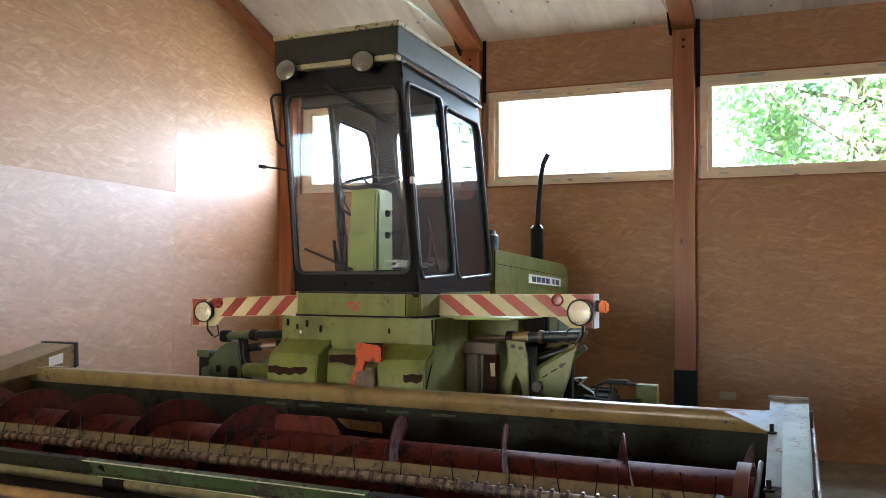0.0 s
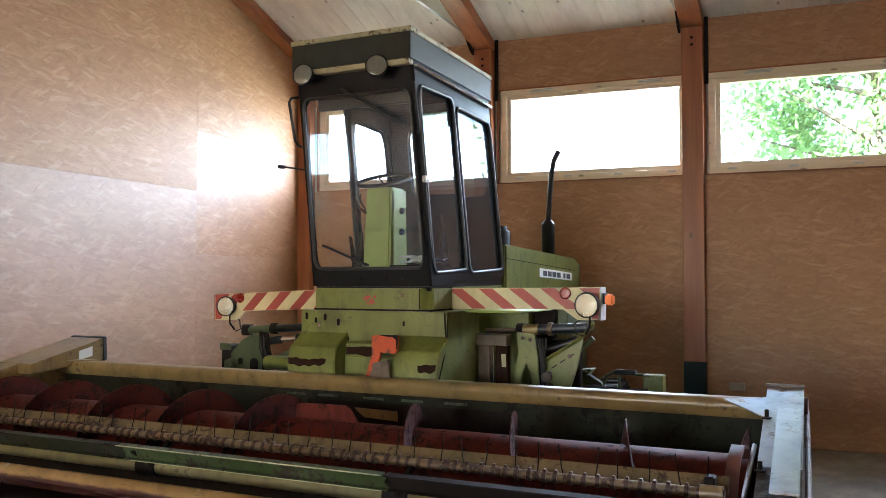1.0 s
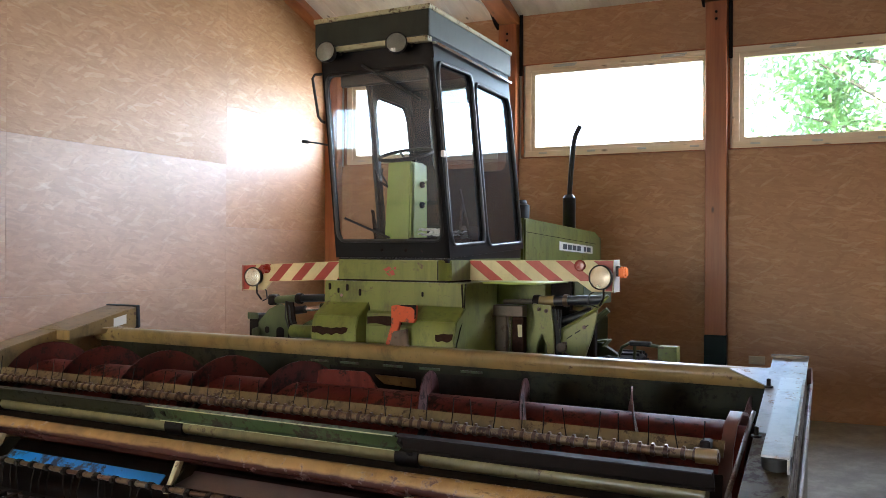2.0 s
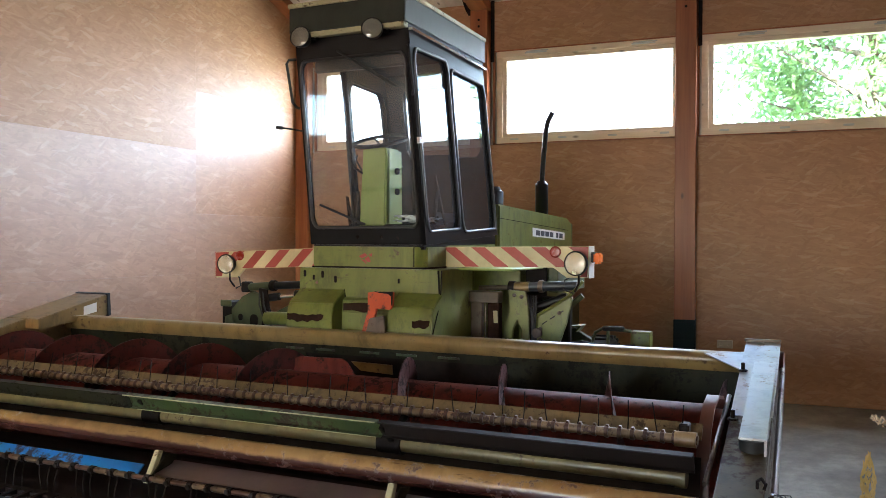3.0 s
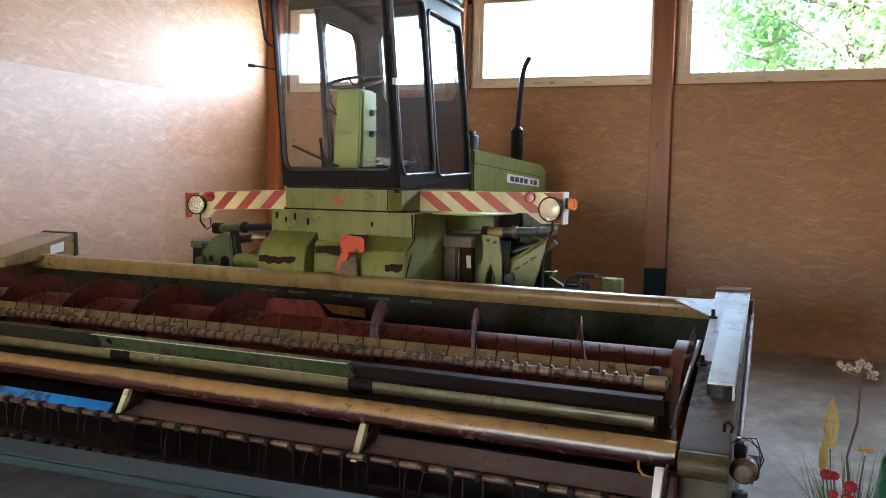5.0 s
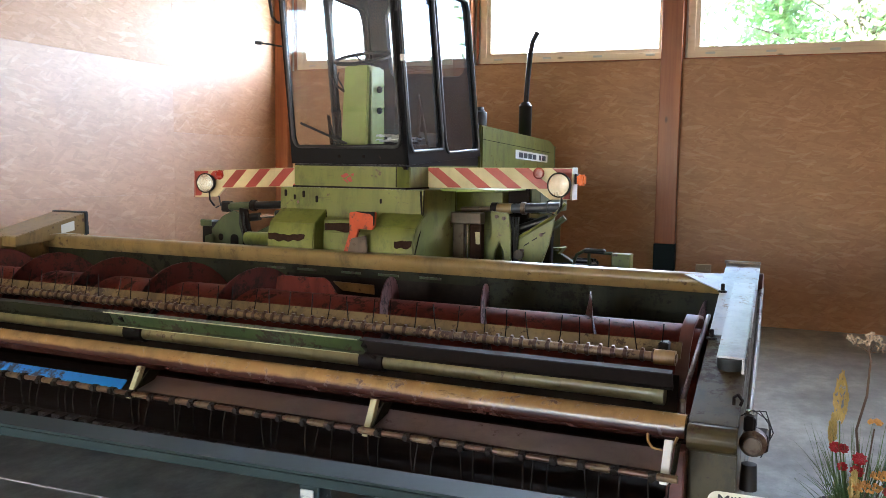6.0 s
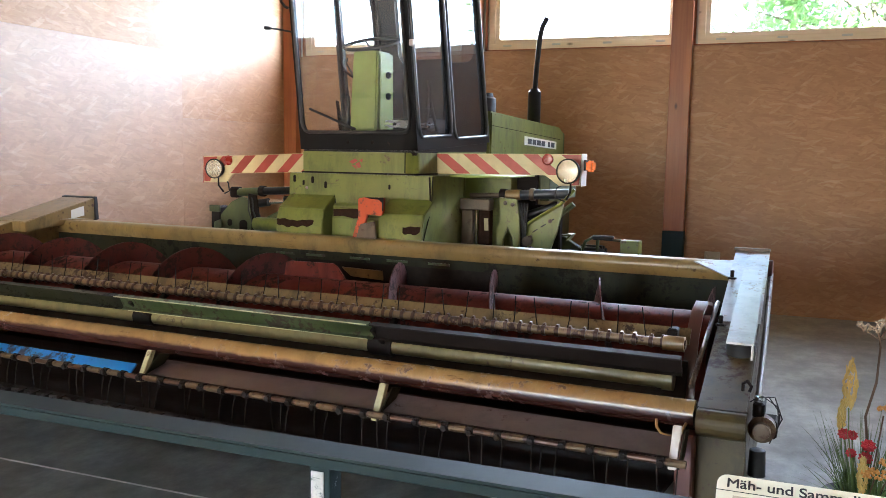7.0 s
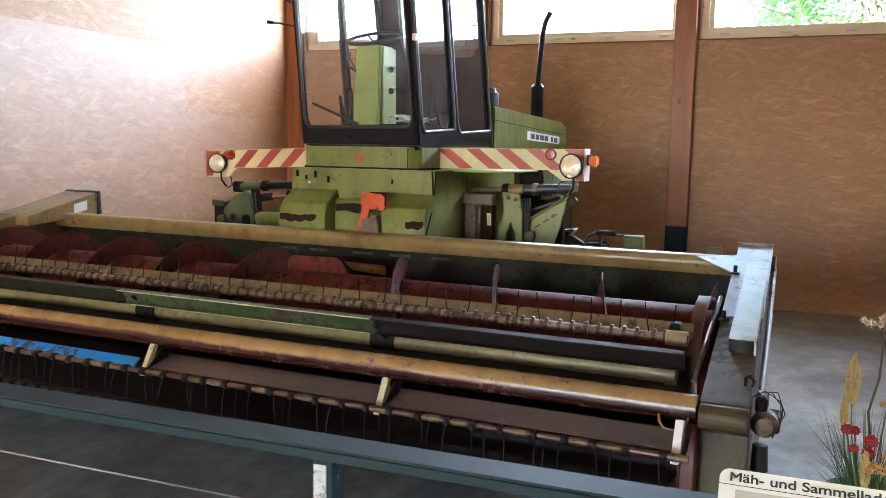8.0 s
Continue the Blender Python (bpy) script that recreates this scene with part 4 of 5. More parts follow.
def work_lamp(a, z):
    m = Matrix.Translation((a, -0.66, z)) @ Matrix.Rotation(radians(10 if a < 0 else 22), 4, "Z") @ Matrix.Rotation(radians(84), 4, "X")
    r = 0.067
    lamp = part("work_lamp", lathe([(0.02, -0.07), (r * 0.7, -0.05), (r * 0.98, 0.0), (r, 0.02), (r * 0.93, 0.024), (r * 0.9, 0.016)], m, 30), BLACK, mower, "round work lamp with a dusty lens")
    part("lamp_reflector", lathe([(r * 0.1, 0.0145), (r * 0.5, 0.0155), (r * 0.9, 0.0175)], m, 30), DUSTY, lamp)
    part("lens", lathe([(r * 0.91, 0.02), (r * 0.6, 0.028), (r * 0.05, 0.031)], m, 30), LENS, lamp)
    part("lamp_bracket", sweep([(a + 0.03, -0.62, z + 0.01), (a + 0.07, -0.60, z - 0.01), (a + 0.08, -0.58, z + 0.02)], 0.01, 6), DARK, lamp)


work_lamp(-0.27, 2.825)
work_lamp(0.245, 2.825)


def bar(name, pts, r, mat_, label=""):
    return part(name, sweep(pts, r, 8), mat_, mower, label)


bar("grab_handle", [(-0.385, -0.545, 2.72), (-0.425, -0.57, 2.715), (-0.44, -0.575, 2.69), (-0.425, -0.53, 2.45), (-0.41, -0.51, 2.42), (-0.39, -0.50, 2.41)], 0.009, RUBBER, "black grab handle")
bar("grab_handle", [(0.44, -0.57, 2.73), (0.46, -0.60, 2.725), (0.47, -0.61, 2.69), (0.47, -0.56, 2.48), (0.46, -0.54, 2.45), (0.445, -0.52, 2.44)], 0.008, RUBBER, "black grab handle")
bar("mirror_stalk", [(-0.395, -0.46, 2.27), (-0.50, -0.47, 2.29), (-0.58, -0.48, 2.30)], 0.006, RUBBER)
bar("stalk_tip", [(-0.545, -0.475, 2.296), (-0.59, -0.48, 2.302)], 0.012, RUBBER)
bar("wiper", [(-0.06, -0.575, 2.74), (0.12, -0.56, 2.63), (0.33, -0.535, 2.50)], 0.008, RUBBER, "black wiper")
bar("wiper", [(0.10, -0.57, 2.655), (0.345, -0.54, 2.495)], 0.006, RUBBER, "black wiper blade")
bar("wiper", [(-0.31, -0.385, 1.79), (-0.12, -0.375, 1.715), (0.02, -0.365, 1.66)], 0.008, RUBBER, "black wiper")
bar("wiper", [(0.0, -0.365, 1.655), (-0.07, -0.37, 1.70), (-0.2, -0.385, 1.745)], 0.006, RUBBER, "black wiper blade")
part("door_latch", box(0.45, 0.475, -0.475, -0.43, 2.15, 2.19, 0.004), WHITE, mower)
for ca in (-0.05, 0.13):
    part("bolt", lathe([(0.012, 0), (0.012, 0.006), (0.004, 0.009)], Matrix.Translation((ca, FB - 0.004, 1.58)) @ Matrix.Rotation(radians(90), 4, "X"), 8), DARK, mower)

# inside the cab
con = part("console", prism([(-0.215, 1.54), (-0.005, 1.54), (0.008, 2.185), (-0.180, 2.19)], -0.06, 0.14, 1, 0.012), CONSOLE, mower, "light green steering console")
part("console_side", prism([(-0.055, 1.56), (0.135, 1.56), (0.12, 2.17), (-0.045, 2.17)], 0.0215, 0.024, 0), CONSOLE, con)
for zz in (2.03, 1.89):
    part("knob", lathe([(0.012, 0), (0.022, 0.004), (0.022, 0.02), (0.01, 0.03)], pose(0.0235, 0.04, zz, 0, 90, 0), 12), RUBBER, con)
    part("knob_lever", sweep([(0.05, 0.04, zz), (0.10, 0.0, zz + 0.03)], 0.006, 6), CHROME, con)
ring = [(-0.10 + 0.185 * math.cos(k * 0.2618), 0.05 + 0.185 * math.sin(k * 0.2618), 2.245 + 0.06 * math.sin(k * 0.2618)) for k in range(25)]
sw = part("steering_wheel", sweep(ring + ring[1:2], 0.013, 8, caps=False), RUBBER, mower, "black steering wheel")
for k in (1, 9, 17):
    part("spoke", sweep([(-0.10, 0.05, 2.21), ring[k]], 0.008, 6), RUBBER, sw)
part("steering_shaft", sweep([(-0.08, 0.05, 2.17), (-0.10, 0.05, 2.22)], 0.025, 10), RUBBER, sw)
for pts, r in (([(-0.30, 0.02, 1.55), (-0.28, 0.05, 1.82), (-0.29, 0.06, 1.9)], 0.012), ([(-0.24, 0.1, 1.55), (-0.21, 0.12, 1.86), (-0.21, 0.12, 1.96)], 0.014), ([(-0.36, 0.15, 1.55), (-0.40, 0.12, 1.8)], 0.012), ([(0.28, 0.1, 1.55), (0.30, 0.12, 1.9)], 0.014), ([(0.35, 0.2, 1.55), (0.27, 0.15, 2.0)], 0.010)):
    bar("control_lever", pts, r, RUBBER)
bar("cable", [(-0.15, -0.02, 2.05), (-0.22, 0.0, 2.04), (-0.30, 0.05, 2.12), (-0.32, 0.1, 2.16)], 0.006, RUBBER)
bm = box(-0.2, 0.2, 0.32, 0.7, 1.66, 1.76, 0.03, seg=2)
part("seat", bm, SEAT, mower)
b2 = box(-0.19, 0.19, 0.66, 0.74, 1.74, 2.2, 0.03, seg=2)
part("seat_back", b2, SEAT, mower)
part("seat_base", box(-0.1, 0.1, 0.42, 0.62, 1.54, 1.66, 0.01), DARK, mower)


def crumpled(x0, x1, y0, y1, z, lift, seed):
    """A sheet of paper with folds, given some thickness."""
    r2 = random.Random(seed)
    w = [r2.uniform(14, 40) for _ in range(4)] + [r2.uniform(0, 6) for _ in range(4)]
    b2 = bmesh.new()
    n = 14
    rows = []
    for t in (0.0, 0.0015):
        rows.append([[b2.verts.new((x0 + (x1 - x0) * i / n, y0 + (y1 - y0) * j / n, z + t + lift * (1 + 0.6 * math.sin(w[0] * x0 + 0.9 * i + w[4]) * math.sin(0.7 * j + w[5]) + 0.5 * abs(math.sin(0.55 * i - 0.8 * j + w[6]))))) for i in range(n + 1)] for j in range(n + 1)])
    lo, hi = rows
    for i in range(n):
        for j in range(n):
            b2.faces.new((lo[j][i], lo[j + 1][i], lo[j + 1][i + 1], lo[j][i + 1]))
            b2.faces.new((hi[j][i], hi[j][i + 1], hi[j + 1][i + 1], hi[j + 1][i]))
    edge = [(0, i) for i in range(n)] + [(j, n) for j in range(n)] + [(n, i) for i in range(n, 0, -1)] + [(j, 0) for j in range(n, 0, -1)]
    for (j, i), (j2, i2) in zip(edge, edge[1:] + edge[:1]):
        b2.faces.new((lo[j][i], lo[j2][i2], hi[j2][i2], hi[j][i]))
    return b2


for k, (x0, x1, y0, y1) in enumerate(((0.16, 0.38, -0.24, -0.06), (0.20, 0.40, -0.16, 0.0), (0.14, 0.33, -0.20, -0.08))):
    part("paper", crumpled(x0, x1, y0, y1, 1.665 + 0.016 * k, 0.014, 3 + k), WHITE, mower, "crumpled white paper")
part("dash_shelf", box(0.11, 0.41, -0.27, 0.03, 1.60, 1.662, 0.006), DARK, mower)
part("lever_bracket", sweep([(-0.14, -0.05, 2.02), (-0.19, -0.05, 2.02), (-0.27, -0.02, 2.06), (-0.33, 0.02, 2.14)], 0.009, 8), DARK, mower)
for pts in ([(-0.335, 1.56), (-0.315, 1.56), (-0.35, 1.86), (-0.375, 1.87)], [(-0.255, 1.56), (-0.235, 1.56), (-0.225, 1.80), (-0.25, 1.80)], [(-0.215, 1.56), (-0.195, 1.56), (-0.205, 1.92), (-0.235, 1.95)]):
    part("control_paddle", prism(pts, 0.03, 0.042, 1, 0.003), DARK, mower)

# engine hood behind the cab
hood = part("hood", prism([(0.88, 1.10), (0.88, 1.832), (2.60, 1.765), (2.72, 1.72), (2.76, 1.10)], -0.40, 0.45, 0, 0.012), GREEN, mower)
part("hood_seam", prism([(0.90, 1.728), (2.60, 1.655), (2.60, 1.651), (0.90, 1.724)], 0.4495, 0.4515, 0), DARK, hood)
pl = part("name_plate", prism([(1.62, 1.665), (2.49, 1.63), (2.49, 1.562), (1.62, 1.593)], 0.451, 0.4535, 0), WHITE, hood, "pale name plate with dark bars")
for i, (q0, q1) in enumerate(((1.70, 1.80), (1.82, 1.92), (1.94, 2.04), (2.06, 2.16), (2.24, 2.30), (2.33, 2.43))):
    part("bar", prism([(q0, 1.648 - 0.036 * (q0 - 1.62)), (q1, 1.648 - 0.036 * (q1 - 1.62)), (q1, 1.605 - 0.036 * (q1 - 1.62)), (q0, 1.605 - 0.036 * (q0 - 1.62))], 0.4536, 0.4545, 0), INK, pl)
part("hood_end", box(-0.38, 0.43, 2.76, 2.82, 1.15, 1.72, 0.01), GREEN_D, hood)
part("filler_cap", lathe([(0.075, 0), (0.075, 0.10), (0.055, 0.115), (0.05, 0.14), (0.01, 0.142)], pose(0.36, 0.99, 1.83), 16), RUBBER, mower, "black air intake cap")
part("muffler", lathe([(0.03, -0.06), (0.058, 0.0), (0.058, 0.27), (0.035, 0.30), (0.02, 0.30)], pose(0.33, 2.2, 1.79), 14), BLACK, mower, "black exhaust muffler")
part("exhaust_pipe", sweep([(0.33, 2.2, 2.05), (0.345, 2.2, 2.3), (0.365, 2.2, 2.52), (0.385, 2.2, 2.62), (0.43, 2.2, 2.70)], 0.023, 12), BLACK, mower, "black curved exhaust pipe")

# lift linkage, right-hand and left-hand
for s in (1,):
    part("lift_cylinder", sweep([(s * 0.80, 0.25, 1.245), (s * 1.24, 0.28, 1.268)], 0.032, 14), PISTON, mower, "black hydraulic cylinder")
    part("cylinder_rod", sweep([(s * 0.56, 0.25, 1.235), (s * 0.80, 0.25, 1.245)], 0.017, 10), STEEL, mower)
    part("cylinder_clamp", lathe([(0.02, -0.02), (0.044, -0.02), (0.044, 0.02), (0.02, 0.02)], pose(s * 0.80, 0.25, 1.245, 0, 90, 0), 12), DARK, mower)
    part("cylinder_clamp", lathe([(0.02, -0.015), (0.042, -0.015), (0.042, 0.015), (0.02, 0.015)], pose(s * 1.0, 0.262, 1.255, 0, 90, 0), 12), STEEL, mower)
    part("lift_plate", prism([(0.80, 1.235), (0.925, 1.225), (0.945, 1.10), (0.955, 0.80), (0.915, 0.80), (0.90, 0.97), (0.868, 1.04), (0.838, 0.97), (0.825, 0.80), (0.76, 0.80), (0.775, 0.98), (0.82, 1.10)], 0.16, 0.185, 1, 0.004), GREEN, mower)
    part("lift_plate", prism([(0.975, 1.055), (1.215, 1.205), (1.225, 1.19), (1.185, 1.02), (1.10, 0.78), (0.985, 0.78)], 0.215, 0.24, 1, 0.004), GREEN, mower)
    part("plate_lip", sweep([(0.972, 0.20, 1.055), (1.218, 0.20, 1.208), (1.30, 0.20, 1.30)], 0.011, 8), GREEN, mower)
    for k in range(3):
        part("plate_slot", prism([(1.02 + 0.055 * k, 1.015 + 0.036 * k), (1.055 + 0.055 * k, 1.037 + 0.036 * k), (1.057 + 0.055 * k, 1.03 + 0.036 * k), (1.022 + 0.055 * k, 1.008 + 0.036 * k)], 0.2125, 0.2145, 1), DARK, mower)
    for ca, cz in ((1.01, 0.98), (1.01, 0.91), (1.08, 0.87), (1.14, 1.09), (0.90, 1.19), (0.85, 1.20), (0.80, 0.90)):
        part("bolt", lathe([(0.013, 0), (0.013, 0.010), (0.006, 0.013)], Matrix.Translation((ca, 0.213 if ca > 0.95 else 0.158, cz)) @ Matrix.Rotation(radians(90), 4, "X"), 8), STEEL, mower)
    part("yellow_mark", prism([(0.735, 1.10), (0.765, 1.10), (0.768, 1.02), (0.74, 1.02)], 0.0675, 0.0695, 1), CREAM, mower, "flaking pale label")
    part("lift_arm", sweep([(s * 0.98, 0.30, 0.85), (s * 1.12, 0.32, 1.08), (s * 1.26, 0.33, 1.20)], 0.02, 8), GREEN_D, mower)
    part("hydraulic_ram", sweep([(s * 0.95, 0.27, 1.11), (s * 1.17, 0.29, 1.19)], 0.03, 12), BLACK, mower)
    part("ram_rod", sweep([(s * 0.86, 0.26, 1.085), (s * 0.97, 0.27, 1.125)], 0.014, 10), CHROME, mower, "bright piston rod")
    part("sleeve", sweep([(0.79, 0.25, 1.2445), (0.92, 0.256, 1.2515)], 0.036, 14), KHAKI, mower, "khaki cylinder sleeve")
    part("ram_body", sweep([(0.93, 0.34, 1.05), (1.14, 0.36, 1.17)], 0.05, 14), BLACK, mower)
    # Dark filler in place of the shadow behind the lift plates, no real bracket.
    part("shadow_block", box(0.955, 1.15, 0.40, 0.46, 0.80, 1.18, 0.01), DARK, mower)
    for k in range(4):
        part("hose", sweep([(0.93 + 0.02 * k, 0.19, 1.20), (0.955 + 0.012 * k, 0.17, 1.12 - 0.03 * k), (0.965 + 0.006 * k, 0.18, 1.00), (0.962 + 0.012 * k, 0.19, 0.84)], 0.006, 8), RUBBER, mower)
    for ca, zc in ((0.995, 0.955), (1.02, 0.885)):
        part("pulley", lathe([(0.01, -0.015), (0.032, -0.015), (0.024, 0), (0.032, 0.015), (0.01, 0.015)], Matrix.Translation((ca, 0.19, zc)) @ Matrix.Rotation(radians(90), 4, "X"), 16), STEEL, mower)
part("mount_block", box(0.475, 0.775, 0.06, 0.14, 1.150, 1.225, 0.006), STEEL, mower)
part("mount_post", box(0.575, 0.655, 0.07, 0.13, 0.8, 1.15, 0.004), STEEL, mower)
part("mount_post", box(0.695, 0.775, 0.07, 0.13, 0.8, 1.15, 0.004), SCUFF, mower)
part("guide_rod", sweep([(0.53, 0.08, 0.82), (0.53, 0.08, 1.15)], 0.008, 6), CHROME, mower)
part("guide_rod", sweep([(0.675, 0.08, 0.82), (0.675, 0.08, 1.15)], 0.008, 6), CHROME, mower)
part("left_shield", prism([(-1.40, 0.75), (-1.40, 1.03), (-1.30, 1.13), (-1.20, 1.175), (-1.13, 1.15), (-1.07, 1.0), (-1.04, 0.75)], 0.05, 0.075, 1, 0.004), GREEN_D, mower)
part("left_shield", prism([(-1.44, 0.75), (-1.42, 0.98), (-1.36, 1.0), (-1.30, 0.75)], 0.0, 0.02, 1, 0.003), GREEN_D, mower)
part("shield_hole", prism(rounded(-1.22, -1.15, 0.90, 1.0, 0.03), 0.044, 0.0495, 1), DARK, mower)
part("shield_hole", prism(rounded(-1.33, -1.29, 0.95, 1.0, 0.018), 0.044, 0.0495, 1), DARK, mower)
part("left_block", box(-1.50, -1.41, 0.06, 0.2, 0.74, 1.09, 0.01), DARK, mower)
part("block_rim", box(-1.505, -1.40, 0.045, 0.06, 1.05, 1.10, 0.006), GREEN_D, mower)
part("lift_cylinder", sweep([(-1.06, 0.12, 1.215), (-0.50, 0.14, 1.245)], 0.029, 14), BLACK, mower, "black hydraulic cylinder")
part("cylinder_end", sweep([(-1.27, 0.11, 1.20), (-1.06, 0.12, 1.215)], 0.031, 12), GREEN_D, mower)
part("cylinder_clamp", lathe([(0.02, -0.02), (0.04, -0.02), (0.04, 0.02), (0.02, 0.02)], pose(-1.06, 0.12, 1.215, 0, 90, 0), 12), DARK, mower)
part("cylinder_eye", box(-1.34, -1.26, 0.08, 0.15, 1.16, 1.24, 0.012), DARK, mower)
part("gland", sweep([(-1.08, 0.06, 1.125), (-0.97, 0.07, 1.14)], 0.03, 12), BLACK, mower)
part("ram_rod", sweep([(-0.97, 0.07, 1.14), (-0.83, 0.08, 1.15)], 0.014, 10), CHROME, mower, "bright piston rod")
part("ram_eye", box(-0.84, -0.77, 0.05, 0.12, 1.10, 1.19, 0.014), BLACK, mower)
part("left_arm", prism([(-1.10, 0.92), (-1.08, 1.0), (-0.80, 1.13), (-0.74, 1.12), (-0.78, 1.06), (-0.98, 0.95)], 0.12, 0.15, 1, 0.004), GREEN_D, mower)
part("left_post", box(-0.74, -0.50, 0.12, 0.2, 0.8, 1.3, 0.01), DARK, mower)
part("left_bar", sweep([(-1.05, 0.02, 0.98), (-0.46, 0.02, 0.985)], 0.05, 14), GREEN, mower)
for k in range(2):
    part("hose", sweep([(-1.12 + 0.03 * k, 0.03, 1.19), (-1.10 + 0.04 * k, 0.0, 1.08), (-1.07 + 0.04 * k, 0.0, 1.0), (-1.04 + 0.05 * k, 0.02, 0.84)], 0.006, 8), RUBBER, mower)
part("left_bracket", prism([(-1.12, 1.20), (-1.05, 1.19), (-1.03, 1.06), (-1.0, 0.98), (-1.03, 0.80), (-1.10, 0.80), (-1.09, 1.02)], 0.02, 0.04, 1, 0.003), DARK, mower)
# rear steering tackle
part("step", prism([(0.90, 0.78), (0.925, 0.90), (0.945, 0.935), (1.06, 0.925), (1.075, 0.905), (1.17, 0.85), (1.17, 0.78)], 0.86, 0.92, 1, 0.003), GREEN_D, mower)
part("step_lip", prism([(0.94, 0.932), (1.10, 0.955), (1.112, 0.950), (1.075, 0.905), (1.065, 0.908), (1.09, 0.942), (0.945, 0.925)], 0.80, 0.925, 1, 0.002), GREEN, mower)
part("handle_grip", box(1.24, 1.40, 0.88, 0.92, 0.915, 0.95, 0.01), RUBBER, mower)
part("handle_bar", sweep([(1.16, 0.9, 0.82), (1.19, 0.9, 0.90), (1.24, 0.9, 0.93), (1.45, 0.9, 0.92)], 0.012, 8), GREEN_D, mower)
part("handle_bar", sweep([(1.28, 0.9, 0.92), (1.28, 0.9, 0.80)], 0.012, 8), GREEN_D, mower)
part("bracket_box", box(1.45, 1.585, 0.86, 0.96, 0.76, 0.925, 0.006), GREEN, mower)
part("tie_bar", sweep([(0.9, 0.8, 0.80), (1.6, 0.95, 0.78)], 0.02, 8), DARK, mower)
part("hose", sweep([(1.0, 0.75, 0.82), (1.15, 0.7, 0.85), (1.3, 0.75, 0.82), (1.5, 0.8, 0.83)], 0.012, 8), RUBBER, mower)


# ---- the cutting header in front of the mower ----
header = root("cutting_header", "wide worn cutting header with reel and red auger", "header", MPOSE)
HL, HR = -2.40, 2.37

# trough: back beam, back sheet with the feed opening, floor sheet
beam = [(-0.50, 0.90), (-0.50, 0.975)] + arc(-0.53, 0.965, 0.03, 30, 90, 3) + arc(-0.585, 0.955, 0.04, 90, 190, 5) + [(-0.60, 0.90)]
part("back_beam", prism(beam, HL, HR, 0), KHAKI, header, "khaki top beam with dents and rust")
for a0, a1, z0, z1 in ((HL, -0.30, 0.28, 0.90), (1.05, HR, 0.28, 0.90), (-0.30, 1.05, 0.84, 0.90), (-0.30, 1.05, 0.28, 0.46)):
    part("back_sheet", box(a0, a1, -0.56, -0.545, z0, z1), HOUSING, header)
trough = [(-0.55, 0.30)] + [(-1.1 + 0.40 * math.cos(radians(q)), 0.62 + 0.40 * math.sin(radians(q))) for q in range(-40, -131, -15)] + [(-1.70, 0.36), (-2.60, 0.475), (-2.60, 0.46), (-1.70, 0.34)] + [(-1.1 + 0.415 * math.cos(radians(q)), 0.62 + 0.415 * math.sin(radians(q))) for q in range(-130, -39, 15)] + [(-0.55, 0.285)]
part("trough_sheet", prism(trough, HL, HR, 0), TROUGH_SHADE, header)
part("rear_plank", prism([(0.045, 0.806), (0.335, 0.800), (0.340, 0.742), (0.115, 0.752), (0.06, 0.79)], -0.572, -0.562, 1, 0.002), TAN, header, "bare tan plank behind the auger")
for sx in (-1.7, 1.7):
    part("stand", box(sx - 0.06, sx + 0.06, -1.3, -0.9, 0.0, 0.21, 0.01), DARK, header)
for a in (-0.45, -0.22, 0.10, 0.36, 0.64):
    part("crop_plate", box(a, a + 0.14, -0.565, -0.56, 0.858, 0.872), BATGREEN, header)

# auger: drum, two counter-wound flights, feeding plates
AB, AZ = -1.12, 0.615
drum = part("auger_drum", sweep([(HL + 0.03, AB, AZ), (HR - 0.02, AB, AZ)], 0.207, 36), AUGER, header, "faded red auger drum")


def flight(a0, a1, hand, phase, pitch):
    b2 = bmesh.new()
    n = int(abs(a1 - a0) / pitch * 30)
    prev = None
    for k in range(n + 1):
        a = a0 + (a1 - a0) * k / n
        q = phase + hand * 2 * math.pi * (a - a0) / pitch
        cy, cz = math.cos(q), math.sin(q)
        ring = [b2.verts.new((a + o, AB + r * cy, AZ + r * cz)) for r, o in ((0.20, -0.004), (0.325, -0.003), (0.325, 0.003), (0.20, 0.004))]
        if prev:
            for i in range(4):
                b2.faces.new((prev[i], prev[(i + 1) % 4], ring[(i + 1) % 4], ring[i]))
        prev = ring
    return b2


fl = part("flight", flight(HL + 0.03, -0.04, -1, math.pi / 2 + 2 * math.pi * 0.67 / 0.53, 0.53), FLIGHT, drum, "red auger flight worn to steel")
part("flight", flight(HR - 0.03, 0.62, 1, math.pi / 2 + 2 * math.pi * 0.522 / 0.543, 0.543), FLIGHT, drum, "red auger flight worn to steel")
part("feed_plate", prism([(0.0, 0.76), (0.02, 0.895), (0.05, 0.905), (0.33, 0.908), (0.36, 0.89), (0.43, 0.80), (0.43, 0.76)], AB - 0.004, AB + 0.004, 1), AUGER, drum, "bent red feed plate")
part("feed_plate", prism([(0.05, 0.47), (0.07, 0.33), (0.38, 0.33), (0.40, 0.47)], AB - 0.004, AB + 0.004, 1), AUGER, drum)

